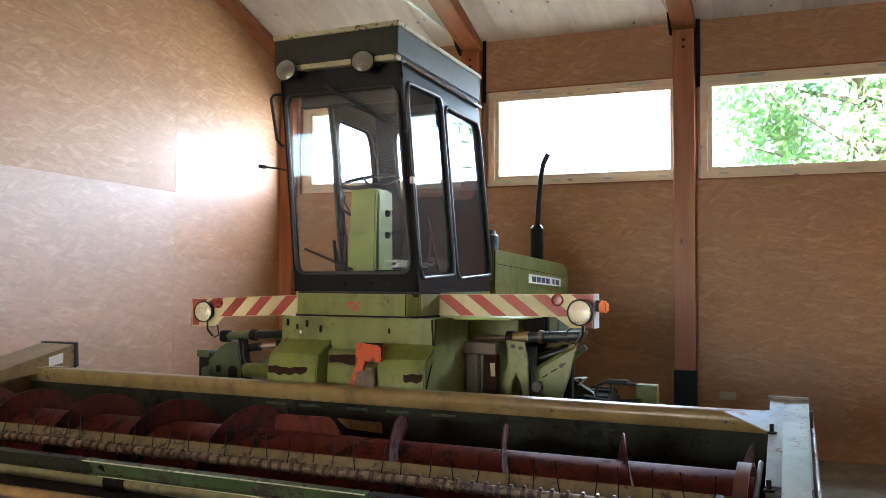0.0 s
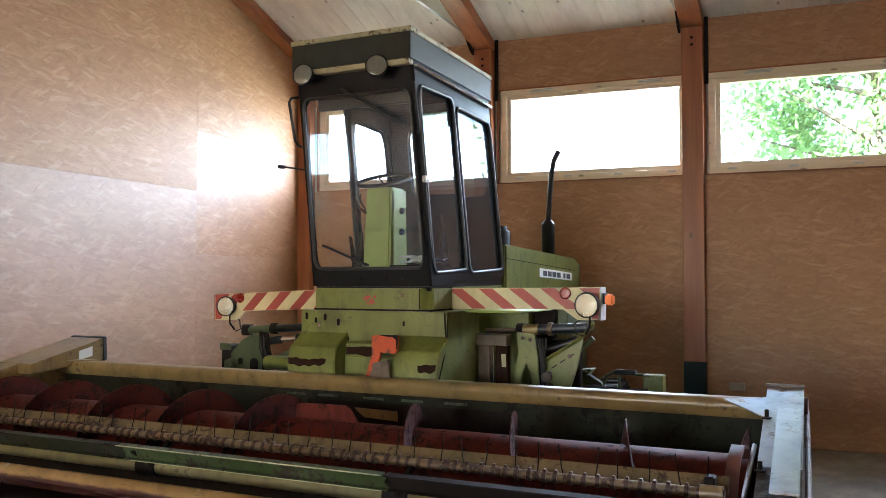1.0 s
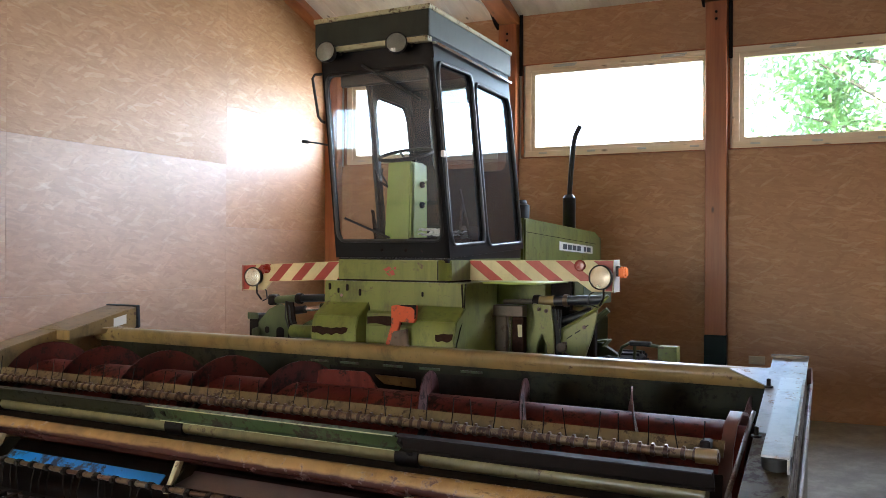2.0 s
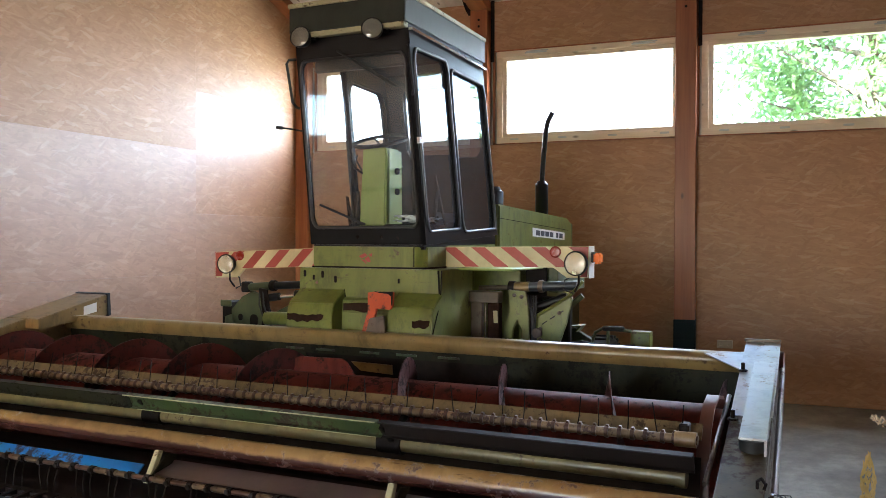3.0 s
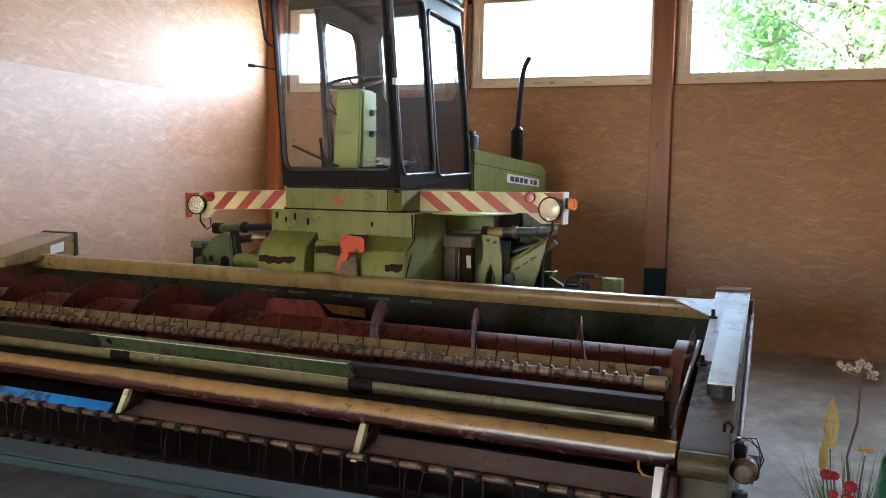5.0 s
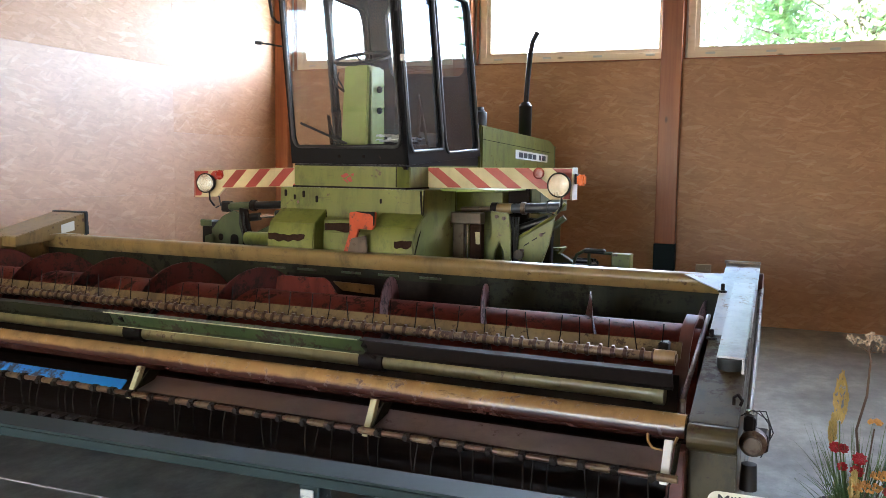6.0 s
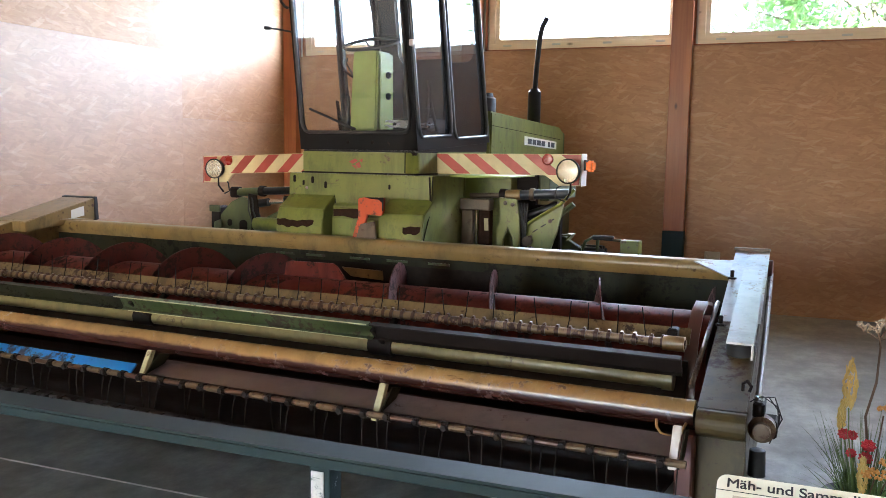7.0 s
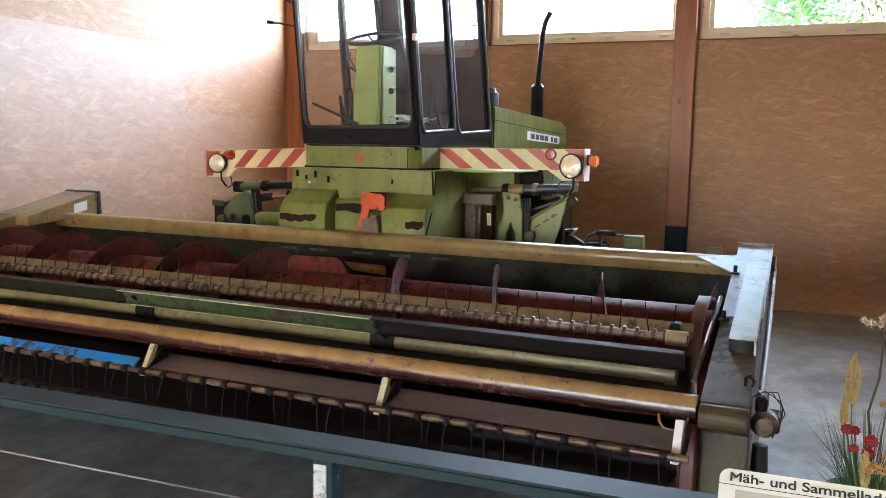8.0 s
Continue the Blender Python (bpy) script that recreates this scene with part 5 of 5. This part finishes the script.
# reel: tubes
part("reel_tube", sweep([(HL, -2.23, 0.664), (2.44, -2.23, 0.670)], 0.046, 24), TUBE, header, "tan front tube, underside dark with rust and painted shade")
part("reel_core", sweep([(HL, -1.95, 0.703), (2.305, -1.95, 0.703)], 0.034, 20), OLIVE, header, "olive reel tube")
part("tube_cap", lathe([(0.036, -0.02), (0.04, -0.02), (0.04, 0.02), (0.036, 0.02)], pose(2.30, -1.95, 0.703, 0, 90, 0), 20), OLIVE, header)
for a in (-1.6, -0.22, 1.10):
    part("tube_clamp", lathe([(0.033, -0.055), (0.046, -0.055), (0.046, 0.055), (0.033, 0.055)], pose(a, -1.95, 0.703, 0, 90, 0), 18), DARK, header)
    part("reel_spider", prism([(-1.97, 0.698), (-2.09, 0.79), (-2.05, 0.82), (-1.92, 0.728)], a + 0.01, a + 0.03, 0, 0.002), DARK, header)
    part("reel_spider", prism([(-1.93, 0.718), (-1.80, 0.805), (-1.78, 0.785), (-1.93, 0.678)], a - 0.03, a - 0.01, 0, 0.002), DARK, header)


def bat(a0, a1, mat_, label):
    return part("reel_bat", prism([(-2.12, 0.823), (-2.085, 0.829), (-2.052, 0.757), (-2.070, 0.750), (-2.073, 0.754), (-2.058, 0.760), (-2.089, 0.823), (-2.12, 0.818)], a0, a1, 0), mat_, header, label)


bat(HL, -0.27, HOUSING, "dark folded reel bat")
green_bat = bat(-0.265, 1.112, BATGREEN, "green folded reel bat with bare edges")
bat(1.125, 2.365, DARK, "dark folded reel bat")
part("bat_edge", box(-0.265, 1.112, -2.1245, -2.1205, 0.8205, 0.8245), CREAM, green_bat, "bare pale edge")
part("bat_edge", box(-0.22, 1.09, -2.076, -2.0735, 0.7500, 0.7530), CREAM, green_bat, "bare pale edge")
# Not a seen bat: a dark sheet added where shade hides the drum.
part("reel_bat", prism([(-1.795, 0.57), (-1.765, 0.735), (-1.760, 0.735), (-1.789, 0.57)], HL, 2.34, 0), TROUGH_SHADE, header, "added dark sheet for the shade below the reel")
part("reel_slat", prism([(-1.755, 0.800), (-1.715, 0.856), (-1.71, 0.852), (-1.748, 0.796)], HL, 2.34, 0), SLAT, header, "tan slat behind the tines")

# tine bars
bar1 = part("tine_bar", sweep([(HL, -1.80, 0.808), (2.335, -1.80, 0.808)], 0.0185, 14), SLEEVE, header, "worn steel tine bar")
bar2 = part("tine_bar", sweep([(HL, -2.50, 0.586), (2.43, -2.50, 0.586)], 0.0105, 12), CLAMP, header, "worn steel tine bar")
sleeve_ob = link("sleeve", sweep([(-0.03, 0, 0), (0.03, 0, 0)], 0.0130, 10), SLEEVE_D)
sleeve_me = sleeve_ob.data
bpy.data.objects.remove(sleeve_ob)


def tine_mesh(name, pts, r):
    ob = link(name, sweep(pts, r, 5), DARK)
    me = ob.data
    bpy.data.objects.remove(ob)
    return me


up = [tine_mesh("tine", [(0, 0.0, 0.01), (-0.004 + d, 0.012, 0.05), (-0.012 + 2 * d, 0.03, 0.125)], 0.0026) for d in (0.0, 0.004, -0.006, 0.008)]
down = [tine_mesh("tine", [(0, 0.0, 0.0), (0.002 + d, -0.015, -0.06), (0.004 + 2 * d, -0.02, -0.15)], 0.0024) for d in (0.0, 0.004, -0.004, 0.007)]
bm = lathe([(0.015, -0.008), (0.0225, -0.008), (0.024, 0.0), (0.0225, 0.008), (0.015, 0.008)], pose(0, 0, 0, 0, 90, 0), 12)
box(-0.006, 0.006, -0.010, 0.010, 0.017, 0.029, 0.002, bm)
ob = link("tine_clamp", bm, CLAMP)
clamp_me = ob.data
bpy.data.objects.remove(ob)
bm = lathe([(0.009, -0.012), (0.0165, -0.012), (0.0165, 0.012), (0.009, 0.012)], pose(0, 0, 0, 0, 90, 0), 10)
lathe([(0.004, 0), (0.011, 0.0), (0.011, 0.012), (0.004, 0.014)], Matrix.Translation((0, -0.012, 0.0)) @ Matrix.Rotation(radians(90), 4, "X"), 10, bm)
ob = link("tine_clamp", bm, DARK)
clamp2_me = ob.data
bpy.data.objects.remove(ob)
a, k = HL + 0.06, 0
while a < 2.30:
    share("tine", up[k % 4], bar1, pose(a + 0.012 * math.sin(k * 2.3), -1.80, 0.808, 6 * math.sin(k * 1.7), 0, 0))
    for d in (-0.031 + 0.006 * math.sin(k * 1.3), 0.024 + 0.007 * math.sin(k * 2.9)):
        share("tine_clamp", clamp_me, bar1, pose(a + d, -1.80, 0.808, 12 * math.sin(k * 3.1 + d * 50), 0, 0))
    a += 0.1075
    k += 1
a, k = HL + 0.05, 0
while a < 2.42:
    share("tine", down[k % 4], bar2, pose(a + 0.012 * math.sin(k * 1.9), -2.50, 0.586, 8 * math.sin(k * 2.1), 0, 0))
    if k % 2:
        share("tine", down[(k + 1) % 4], bar2, pose(a + 0.05 + 0.01 * math.sin(k * 2.7), -2.50, 0.586, 9 * math.sin(k * 1.3), 0, 0))
    share("tine_clamp", clamp2_me, bar2, pose(a + 0.008 * math.sin(k * 1.7), -2.50, 0.586, 10 * math.sin(k), 0, 0))
    if k % 5 in (0, 2, 3):
        share("sleeve", sleeve_me, bar2, pose(a + 0.053, -2.50, 0.586))
    a += 0.105
    k += 1

# front bat, grey with a patch of old blue paint
part("front_bat", prism([(-2.30, 0.606), (-2.44, 0.578), (-2.444, 0.585), (-2.304, 0.613)], 0.21, 2.40, 0), BAT, header, "grey sheet bat")
part("front_bat", prism([(-2.335, 0.580), (-2.372, 0.548), (-2.376, 0.553), (-2.339, 0.586)], HL, 0.085, 0), BLUE, header, "bat with peeling bright blue paint")
part("front_bat", prism([(-2.335, 0.60), (-2.372, 0.565), (-2.376, 0.570), (-2.339, 0.606)], 0.235, 0.305, 0), BLUE, header)
for a in (0.214, 1.34, 2.405, -0.95, -2.1):
    part("bat_bracket", prism([(-2.375, 0.668), (-2.40, 0.675), (-2.47, 0.552), (-2.435, 0.55)], a - 0.008, a + 0.018, 0, 0.002), CREAM if a < 2 else WHITE, header, "cream steel bracket")
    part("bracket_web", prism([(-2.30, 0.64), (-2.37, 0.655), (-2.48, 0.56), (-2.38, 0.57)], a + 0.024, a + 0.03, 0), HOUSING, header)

# knife with guards
part("knife_beam", box(HL, HR, -2.62, -2.57, 0.455, 0.49, 0.004), DARK, header)
bm = prism([(-2.60, 0.47), (-2.72, 0.482), (-2.60, 0.495)], -0.012, 0.012, 0)
ob = link("knife_guard", bm, DARK)
guard_me = ob.data
bpy.data.objects.remove(ob)
a = HL + 0.05
while a < HR:
    share("knife_guard", guard_me, header, pose(a, 0, 0))
    a += 0.0762

# right-hand end: sloping box, cover, nose, hoop
prof = [(-0.54, 1.048), (-2.20, 0.715), (-2.25, 0.70)] + arc(-2.255, 0.655, 0.044, 70, 250, 8) + [(-2.235, 0.60), (-2.25, 0.16), (-0.60, 0.16), (-0.54, 0.30)]


def skew(b2):
    """The right-hand end stands slightly askew: it leans inwards towards the back."""
    for v in b2.verts:
        v.co.x -= 0.075 * (v.co.y + 2.25) / 1.71
    return b2


endr = part("end_box", skew(prism(prof, 2.448, 2.606, 0, 0.004)), ENDBOX, header, "khaki end box with rust and dents")
part("end_top", skew(prism([(-0.548, 1.052), (-1.50, 0.8585), (-1.50, 0.8535), (-0.548, 1.046)], 2.446, 2.609, 0)), BARE, endr, "bare shiny sheet on top of the end box")
part("end_lip", box(2.362, 2.535, -0.55, -0.52, 1.052, 1.066, 0.002), STEEL, endr)
part("cover", skew(prism([(-0.86, 0.998), (-1.85, 0.846), (-1.85, 0.838), (-0.86, 0.990)], 2.503, 2.600, 0, 0.002)), BARE, endr, "raised bare cover sheet")
part("cover_side", skew(prism([(-0.86, 0.988), (-1.85, 0.837), (-1.85, 0.785), (-0.86, 0.975)], 2.592, 2.600, 0)), BARE, endr)
part("cover_mouth", lathe([(0.02, -0.02), (0.050, -0.02), (0.054, 0.04), (0.03, 0.042)], pose(2.532, -1.79, 0.792), 20), RUBBER, endr, "black round cap under the cover")
for q in (-0.98, -1.55):
    b2 = lathe([(0.02, 0), (0.02, 0.008), (0.009, 0.01), (0.009, 0.04), (0.002, 0.042)], pose(2.46 - 0.075 * (q + 2.25) / 1.71, q, 1.05 + (q + 0.54) * 0.2), 8)
    part("bolt", b2, DARK, endr)


def tilt_tri(pts):
    """A thin corner plate that follows the slope of the end box."""
    b2 = prism(pts, 0.0, 0.006, 2)
    for v in b2.verts:
        v.co.z += 0.998 + 0.19 * (v.co.y + 0.55)
    return b2


part("gusset", tilt_tri([(2.175, -0.615), (2.40, -0.55), (2.40, -0.86)]), BARE, header, "bare triangular corner gusset")
part("gusset", prism([(HL - 0.03, -0.53), (-2.08, -0.53), (-2.2, -0.60), (HL - 0.03, -0.82)], 0.992, 1.0, 2), KHAKI, header)
part("corner_bolt", lathe([(0.016, 0), (0.016, 0.01), (0.007, 0.012), (0.007, 0.05), (0.002, 0.052)], pose(-2.34, -0.70, 1.0), 8), DARK, header)
# curved belt guard at the reel's end
path = [(-1.74, 0.56), (-1.73, 0.70), (-1.68, 0.82), (-1.58, 0.90), (-1.45, 0.925), (-1.32, 0.90), (-1.22, 0.84)]
part("reel_guard", prism(path + [(p + (0.014 if p < -1.6 else 0.0), q - (0.0 if p < -1.6 else 0.014)) for p, q in reversed(path)], 2.315, 2.365, 0), BROWNRED, header, "brown curved belt guard")
part("reel_strut", sweep([(2.385, -1.30, 0.90), (2.39, -2.0, 0.70)], 0.010, 8), STEEL, header)
part("reel_bearing", lathe([(0.012, -0.05), (0.03, -0.05), (0.03, 0.03), (0.012, 0.03)], pose(2.30, -1.80, 0.808, 0, 90, 0), 14), TAN, header)
part("reel_hub", box(2.262, 2.30, -1.80, -1.74, 0.825, 0.865, 0.006), DARK, header)
part("wire_loop", sweep([(2.321, -2.27, 0.646), (2.328, -2.30, 0.63), (2.345, -2.31, 0.613), (2.384, -2.315, 0.606), (2.410, -2.31, 0.622), (2.418, -2.27, 0.646)], 0.005, 6), TAN, header)
part("inner_arm", box(2.392, 2.45, -2.31, -2.24, 0.2, 0.62, 0.006), BROWNRED, endr, "reddish brown upright")
# drive motor with loose wires on the outer side
mot = part("drive_motor", lathe([(0.012, -0.05), (0.042, -0.05), (0.045, 0.0), (0.03, 0.012), (0.028, 0.03), (0.01, 0.032)], Matrix.Translation((2.645, -2.14, 0.62)) @ Matrix.Rotation(radians(90), 4, "X"), 20), STEEL, header, "small oily drive motor with wires")
part("motor_block", box(2.63, 2.69, -2.09, -2.0, 0.575, 0.64, 0.008), DARK, mot)
part("valve", box(2.612, 2.65, -2.14, -2.05, 0.655, 0.71, 0.008), DARK, mot)
part("valve_cap", lathe([(0.004, 0), (0.016, 0), (0.016, 0.012), (0.004, 0.014)], pose(2.63, -2.10, 0.71), 12), CHROME, mot)
for k in range(3):
    part("wire", sweep([(2.60 + 0.01 * k, -2.1, 0.70 + 0.01 * k), (2.64 + 0.02 * k, -2.12, 0.73), (2.69 + 0.008 * k, -2.12, 0.70 - 0.02 * k), (2.695, -2.1, 0.63), (2.67, -2.12, 0.59 - 0.01 * k)], 0.0022, 5), RUBBER, mot)
part("hook", sweep([(2.575, -2.1, 0.73), (2.575, -2.1, 0.76), (2.59, -2.12, 0.775), (2.605, -2.13, 0.76), (2.60, -2.14, 0.745)], 0.006, 6), DARK, endr)
part("knob", lathe([(0.012, -0.05), (0.030, -0.05), (0.026, 0.04), (0.012, 0.045)], pose(2.632, -2.08, 0.49), 14), RUBBER, header)
part("side_pipe", sweep([(2.548, -0.60, 0.95), (2.585, -1.3, 0.80), (2.618, -2.05, 0.60)], 0.012, 8), STEEL, endr)
part("side_disc", lathe([(0.01, 0), (0.05, 0.0), (0.05, 0.02), (0.01, 0.022)], pose(2.535, -0.62, 0.97, 0, 90, 0), 18), BROWNRED, endr)

# left-hand end
prof = [(-0.34, 1.135), (-2.25, 0.70)] + arc(-2.255, 0.655, 0.044, 70, 250, 8) + [(-2.235, 0.60), (-2.25, 0.16), (-0.50, 0.16), (-0.34, 0.45)]
endl = part("end_box", prism(prof, -2.60, -2.402, 0, 0.004), KHAKI, header, "khaki end box with dents")
part("end_extension", prism([(-0.34, 1.138), (-0.95, 1.0), (-0.95, 0.93), (-0.34, 0.98)], -2.60, -2.27, 0, 0.004), KHAKI, endl)
part("end_rim", prism([(-0.345, 1.145), (-0.315, 1.15), (-0.305, 0.98), (-0.335, 0.97)], -2.605, -2.262, 0, 0.003), RUBBER, endl, "black edge of the end box")
part("sticker", prism([(-0.44, 1.085), (-0.56, 1.06), (-0.56, 0.995), (-0.44, 1.015)], -2.2695, -2.268, 0), WHITE, endl, "pale blue worn sticker")


# ---- barrier rail, sign and flowers in front ----
rail = root("barrier_rail", "dark teal steel barrier rail on posts", "barrier")
part("handrail", box(WX + 0.4, 4.2, 1.092, 1.187, 0.872, 0.900, 0.006, seg=2), RAIL, rail)
for px_ in (-3.355, -1.755, -0.155, 2.0, 3.6):
    p = part("post", box(px_ - 0.025, px_ + 0.025, 1.103, 1.153, 0.012, 0.872, 0.003), RAIL, rail)
    # The post's bright reflection, laid on as a thin pale strip.
    part("sheen_strip", box(px_ - 0.019, px_ + 0.012, 1.099, 1.1025, 0.05, 0.862, 0.0015), POST_SHEEN, p, "pale strip painted for the post's reflection")
    part("foot_plate", box(px_ - 0.06, px_ + 0.06, 1.068, 1.188, 0.0, 0.012, 0.003), RAIL, p)

# information sign, tilted towards the visitor
sign = root("information_sign", "cream information sign with dark lettering on the rail", "sign", pose(0.632, 1.147, 0.966, 50, 0, 0))
W_, H_ = 0.46, 0.33
part("panel", prism(rounded(0, W_, -H_, 0, 0.018), -0.006, 0.0, 2), PAPER, sign)
part("line", box(0.0, W_, -0.0295, -0.0285, 0.0, 0.0008), RAIL, sign)
part("inset", box(0.028, 0.205, -0.30, -0.037, 0.0, 0.0012), PAPER2, sign)
part("inset", box(0.225, 0.44, -0.30, -0.037, 0.0, 0.0012), PAPER2, sign)


def words(text, x, y, size, mat_, wide=1.0):
    cu = bpy.data.curves.new("lettering", "FONT")
    cu.body, cu.size, cu.extrude, cu.bevel_depth = text, size, 0.0003, size * 0.016
    tmp = new("lettering", cu)
    me = bpy.data.meshes.new_from_object(tmp.evaluated_get(bpy.context.evaluated_depsgraph_get()))
    bpy.data.objects.remove(tmp)
    me.materials.clear()
    me.materials.append(mat_)
    ob = new("lettering", me)
    ob.parent = sign
    ob.matrix_basis = Matrix.Translation((x, y, 0.0016)) @ Matrix.Diagonal((wide, 1, 1, 1))
    return ob


words("M\u00e4h- und Sammellader", 0.016, -0.0225, 0.0232, INK, 1.25)
words("TECHNISCHE DATEN", 0.055, -0.056, 0.0105, INK2, 1.35)
for i in range(7):
    part("text_bar", box(0.045, 0.185 - 0.02 * (i % 3), -0.085 - 0.026 * i, -0.079 - 0.026 * i, 0.0012, 0.0016), INK2, sign)
for sx in (0.034, 0.198):
    part("screw", lathe([(0.003, 0.0012), (0.003, 0.002), (0.001, 0.0022)], pose(sx, -0.043, 0), 8), GALV, sign)
part("sign_arm", box(0.10, 0.14, -0.10, -0.06, -0.06, -0.007, 0.003), RAIL, sign)
part("sign_arm", box(0.32, 0.36, -0.10, -0.06, -0.06, -0.007, 0.003), RAIL, sign)

# dried flowers in a pot on the floor
fx, fy = 1.06, 3.22
pot = root("flower_arrangement", "pot of dried grasses, red and orange flowers on the floor", "flowers", pose(fx, fy, 0))
part("pot", lathe([(0.09, 0), (0.13, 0.02), (0.15, 0.2), (0.14, 0.21), (0.12, 0.19), (0.02, 0.18)], None, 24), RUBBER, pot)
rnd = random.Random(4)


def blade(bm, base, tip, w):
    b2 = bmesh.new()
    base, tip = Vector(base), Vector(tip)
    side = Vector((rnd.uniform(-1, 1), rnd.uniform(-1, 1), 0)).normalized() * w
    prev = None
    for k in range(6):
        f = k / 5
        p = base.lerp(tip, f) + Vector((0, 0, 0.35 * (f - f * f) * (tip - base).length * 0.6))
        s = side * (1 - f * 0.95)
        cur = (b2.verts.new(p - s), b2.verts.new(p + s))
        if prev:
            b2.faces.new((prev[0], prev[1], cur[1], cur[0]))
        prev = cur
    return merge(bm, b2)


bm = bmesh.new()
for k in range(130):
    a = rnd.uniform(0, 6.28)
    r0, r1 = rnd.uniform(0, 0.09), rnd.uniform(0.02, 0.22)
    blade(bm, (r0 * math.cos(a), r0 * math.sin(a), 0.17), (r1 * math.cos(a) - 0.04, r1 * math.sin(a), rnd.uniform(0.3, 0.56)), rnd.uniform(0.002, 0.005))
for k in range(8):
    blade(bm, (-0.05, 0, 0.18), (-0.28 + 0.03 * k, rnd.uniform(-0.1, 0.1), 0.24 + 0.04 * k), 0.003)
tagged(part("grass", bm, GRASS, pot), kind="stuff")


def ear(x, y, z0, z1, w, m):
    part("stalk", sweep([(x * 0.3, y * 0.3, 0.18), (x * 0.9, y, z0 * 0.8), (x, y, z0)], 0.0028, 6), GRASS, pot)
    bm = bmesh.new()
    for k in range(120):
        f = rnd.random()
        rr = w * math.sin(math.pi * min(0.97, f * 0.85 + 0.12))
        a = rnd.uniform(0, 6.28)
        c = Vector((x + rr * math.cos(a), y + rr * math.sin(a), z0 + (z1 - z0) * f))
        b2 = lathe([(0.001, -0.014), (0.004, -0.004), (0.0035, 0.004), (0.0008, 0.014)], Matrix.Translation(c) @ Matrix.Rotation(rnd.uniform(-0.5, 0.5), 4, "X") @ Matrix.Rotation(rnd.uniform(-0.5, 0.5), 4, "Y"), 5)
        merge(bm, b2)
    part("ear", bm, m, pot, "golden feathery seed head")


ear(-0.065, -0.02, 0.56, 0.755, 0.024, STRAW)
ear(-0.085, 0.02, 0.46, 0.57, 0.013, STRAW)
ear(-0.01, -0.12, 0.27, 0.40, 0.018, STRAW)


def bloom(x, y, z, r, m, label):
    part("stalk", sweep([(x * 0.4, y * 0.4, 0.18), (x, y, z)], 0.003, 6), GRASS, pot)
    bm = bmesh.new()
    for ringk, (cnt, tilt, rr) in enumerate(((9, 0.30, 1.0), (9, 0.7, 0.9), (7, 1.05, 0.75), (5, 1.4, 0.6))):
        for k in range(cnt):
            b2 = lathe([(0.0015, 0), (r * 0.32, r * 0.35 * rr), (r * 0.30, r * 0.75 * rr), (0.002, r * rr)], None, 6)
            b2.transform(Matrix.Diagonal((1, 0.35, 1, 1)))
            b2.transform(Matrix.Translation((x, y, z)) @ Matrix.Rotation(0.8, 4, "X") @ Matrix.Rotation(6.283 * k / cnt + ringk, 4, "Z") @ Matrix.Rotation(1.57 - tilt, 4, "X"))
            merge(bm, b2)
    part("bloom", bm, m, pot, label)


for x, y, z, r in ((-0.075, -0.03, 0.455, 0.032), (-0.045, 0.0, 0.445, 0.028), (0.01, -0.05, 0.425, 0.036), (0.0, -0.08, 0.385, 0.034), (-0.05, -0.07, 0.395, 0.026), (0.12, -0.02, 0.30, 0.03)):
    bloom(x, y, z, r * 0.82, REDFLOWER, "dark red straw flower")


def umbel(x, y, z, r, m, label, n=70):
    part("stalk", sweep([(x * 0.4, y * 0.4, 0.18), (x, y, z - 0.02)], 0.003, 6), STEM, pot)
    bm = bmesh.new()
    for k in range(n):
        q, a = r * math.sqrt(rnd.random()), rnd.uniform(0, 6.28)
        b2 = lathe([(0.001, -0.005), (0.0065, 0.0), (0.005, 0.005), (0.001, 0.008)], pose(x + q * math.cos(a), y + q * math.sin(a), z + 0.012 * (1 - (q / r) ** 2) + rnd.uniform(-0.004, 0.004)), 6)
        merge(bm, b2)
    part("umbel", bm, m, pot, label)


umbel(0.03, -0.13, 0.345, 0.06, YARROW, "flat orange yarrow head")
umbel(0.10, -0.06, 0.37, 0.05, YARROW, "flat orange yarrow head")
umbel(0.06, 0.0, 0.56, 0.028, YARROW, "flat orange yarrow head", 30)
part("twig", sweep([(0.0, 0.03, 0.18), (0.015, 0.03, 0.40), (0.0, 0.03, 0.52), (0.03, 0.03, 0.66), (0.035, 0.03, 0.80), (0.025, 0.03, 0.86)], 0.005, 7, radii=[0.006, 0.006, 0.005, 0.005, 0.004, 0.003]), STEM, pot, "dark dry twig")
for x, z, r in ((-0.04, 0.885, 0.013), (-0.015, 0.872, 0.018), (0.02, 0.87, 0.014), (0.03, 0.895, 0.018), (0.055, 0.888, 0.016), (0.075, 0.855, 0.024)):
    part("twig", sweep([(0.03, 0.03, 0.83), (x, 0.03, z - r * 0.6)], 0.002, 5), STEM, pot)
    bm = bmesh.new()
    for k in range(26):
        d = Vector([rnd.gauss(0, 1) for _ in range(3)]).normalized() * r * rnd.uniform(0.6, 1)
        merge(bm, lathe([(0.001, -0.004), (0.005, 0), (0.001, 0.005)], Matrix.Translation(Vector((x, 0.03, z)) + d), 5))
    part("dry_head", bm, PUFF, pot, "dry brown flower head")

jar = root("glass_carboy", "large dark green glass carboy on the floor", "bottle", pose(1.40, 3.45, 0))
g = part("glass", lathe([(0.10, 0.0), (0.15, 0.02), (0.20, 0.12), (0.215, 0.3), (0.19, 0.47), (0.12, 0.58), (0.045, 0.64), (0.038, 0.72), (0.045, 0.73), (0.03, 0.73)], None, 36), BOTTLE, jar)
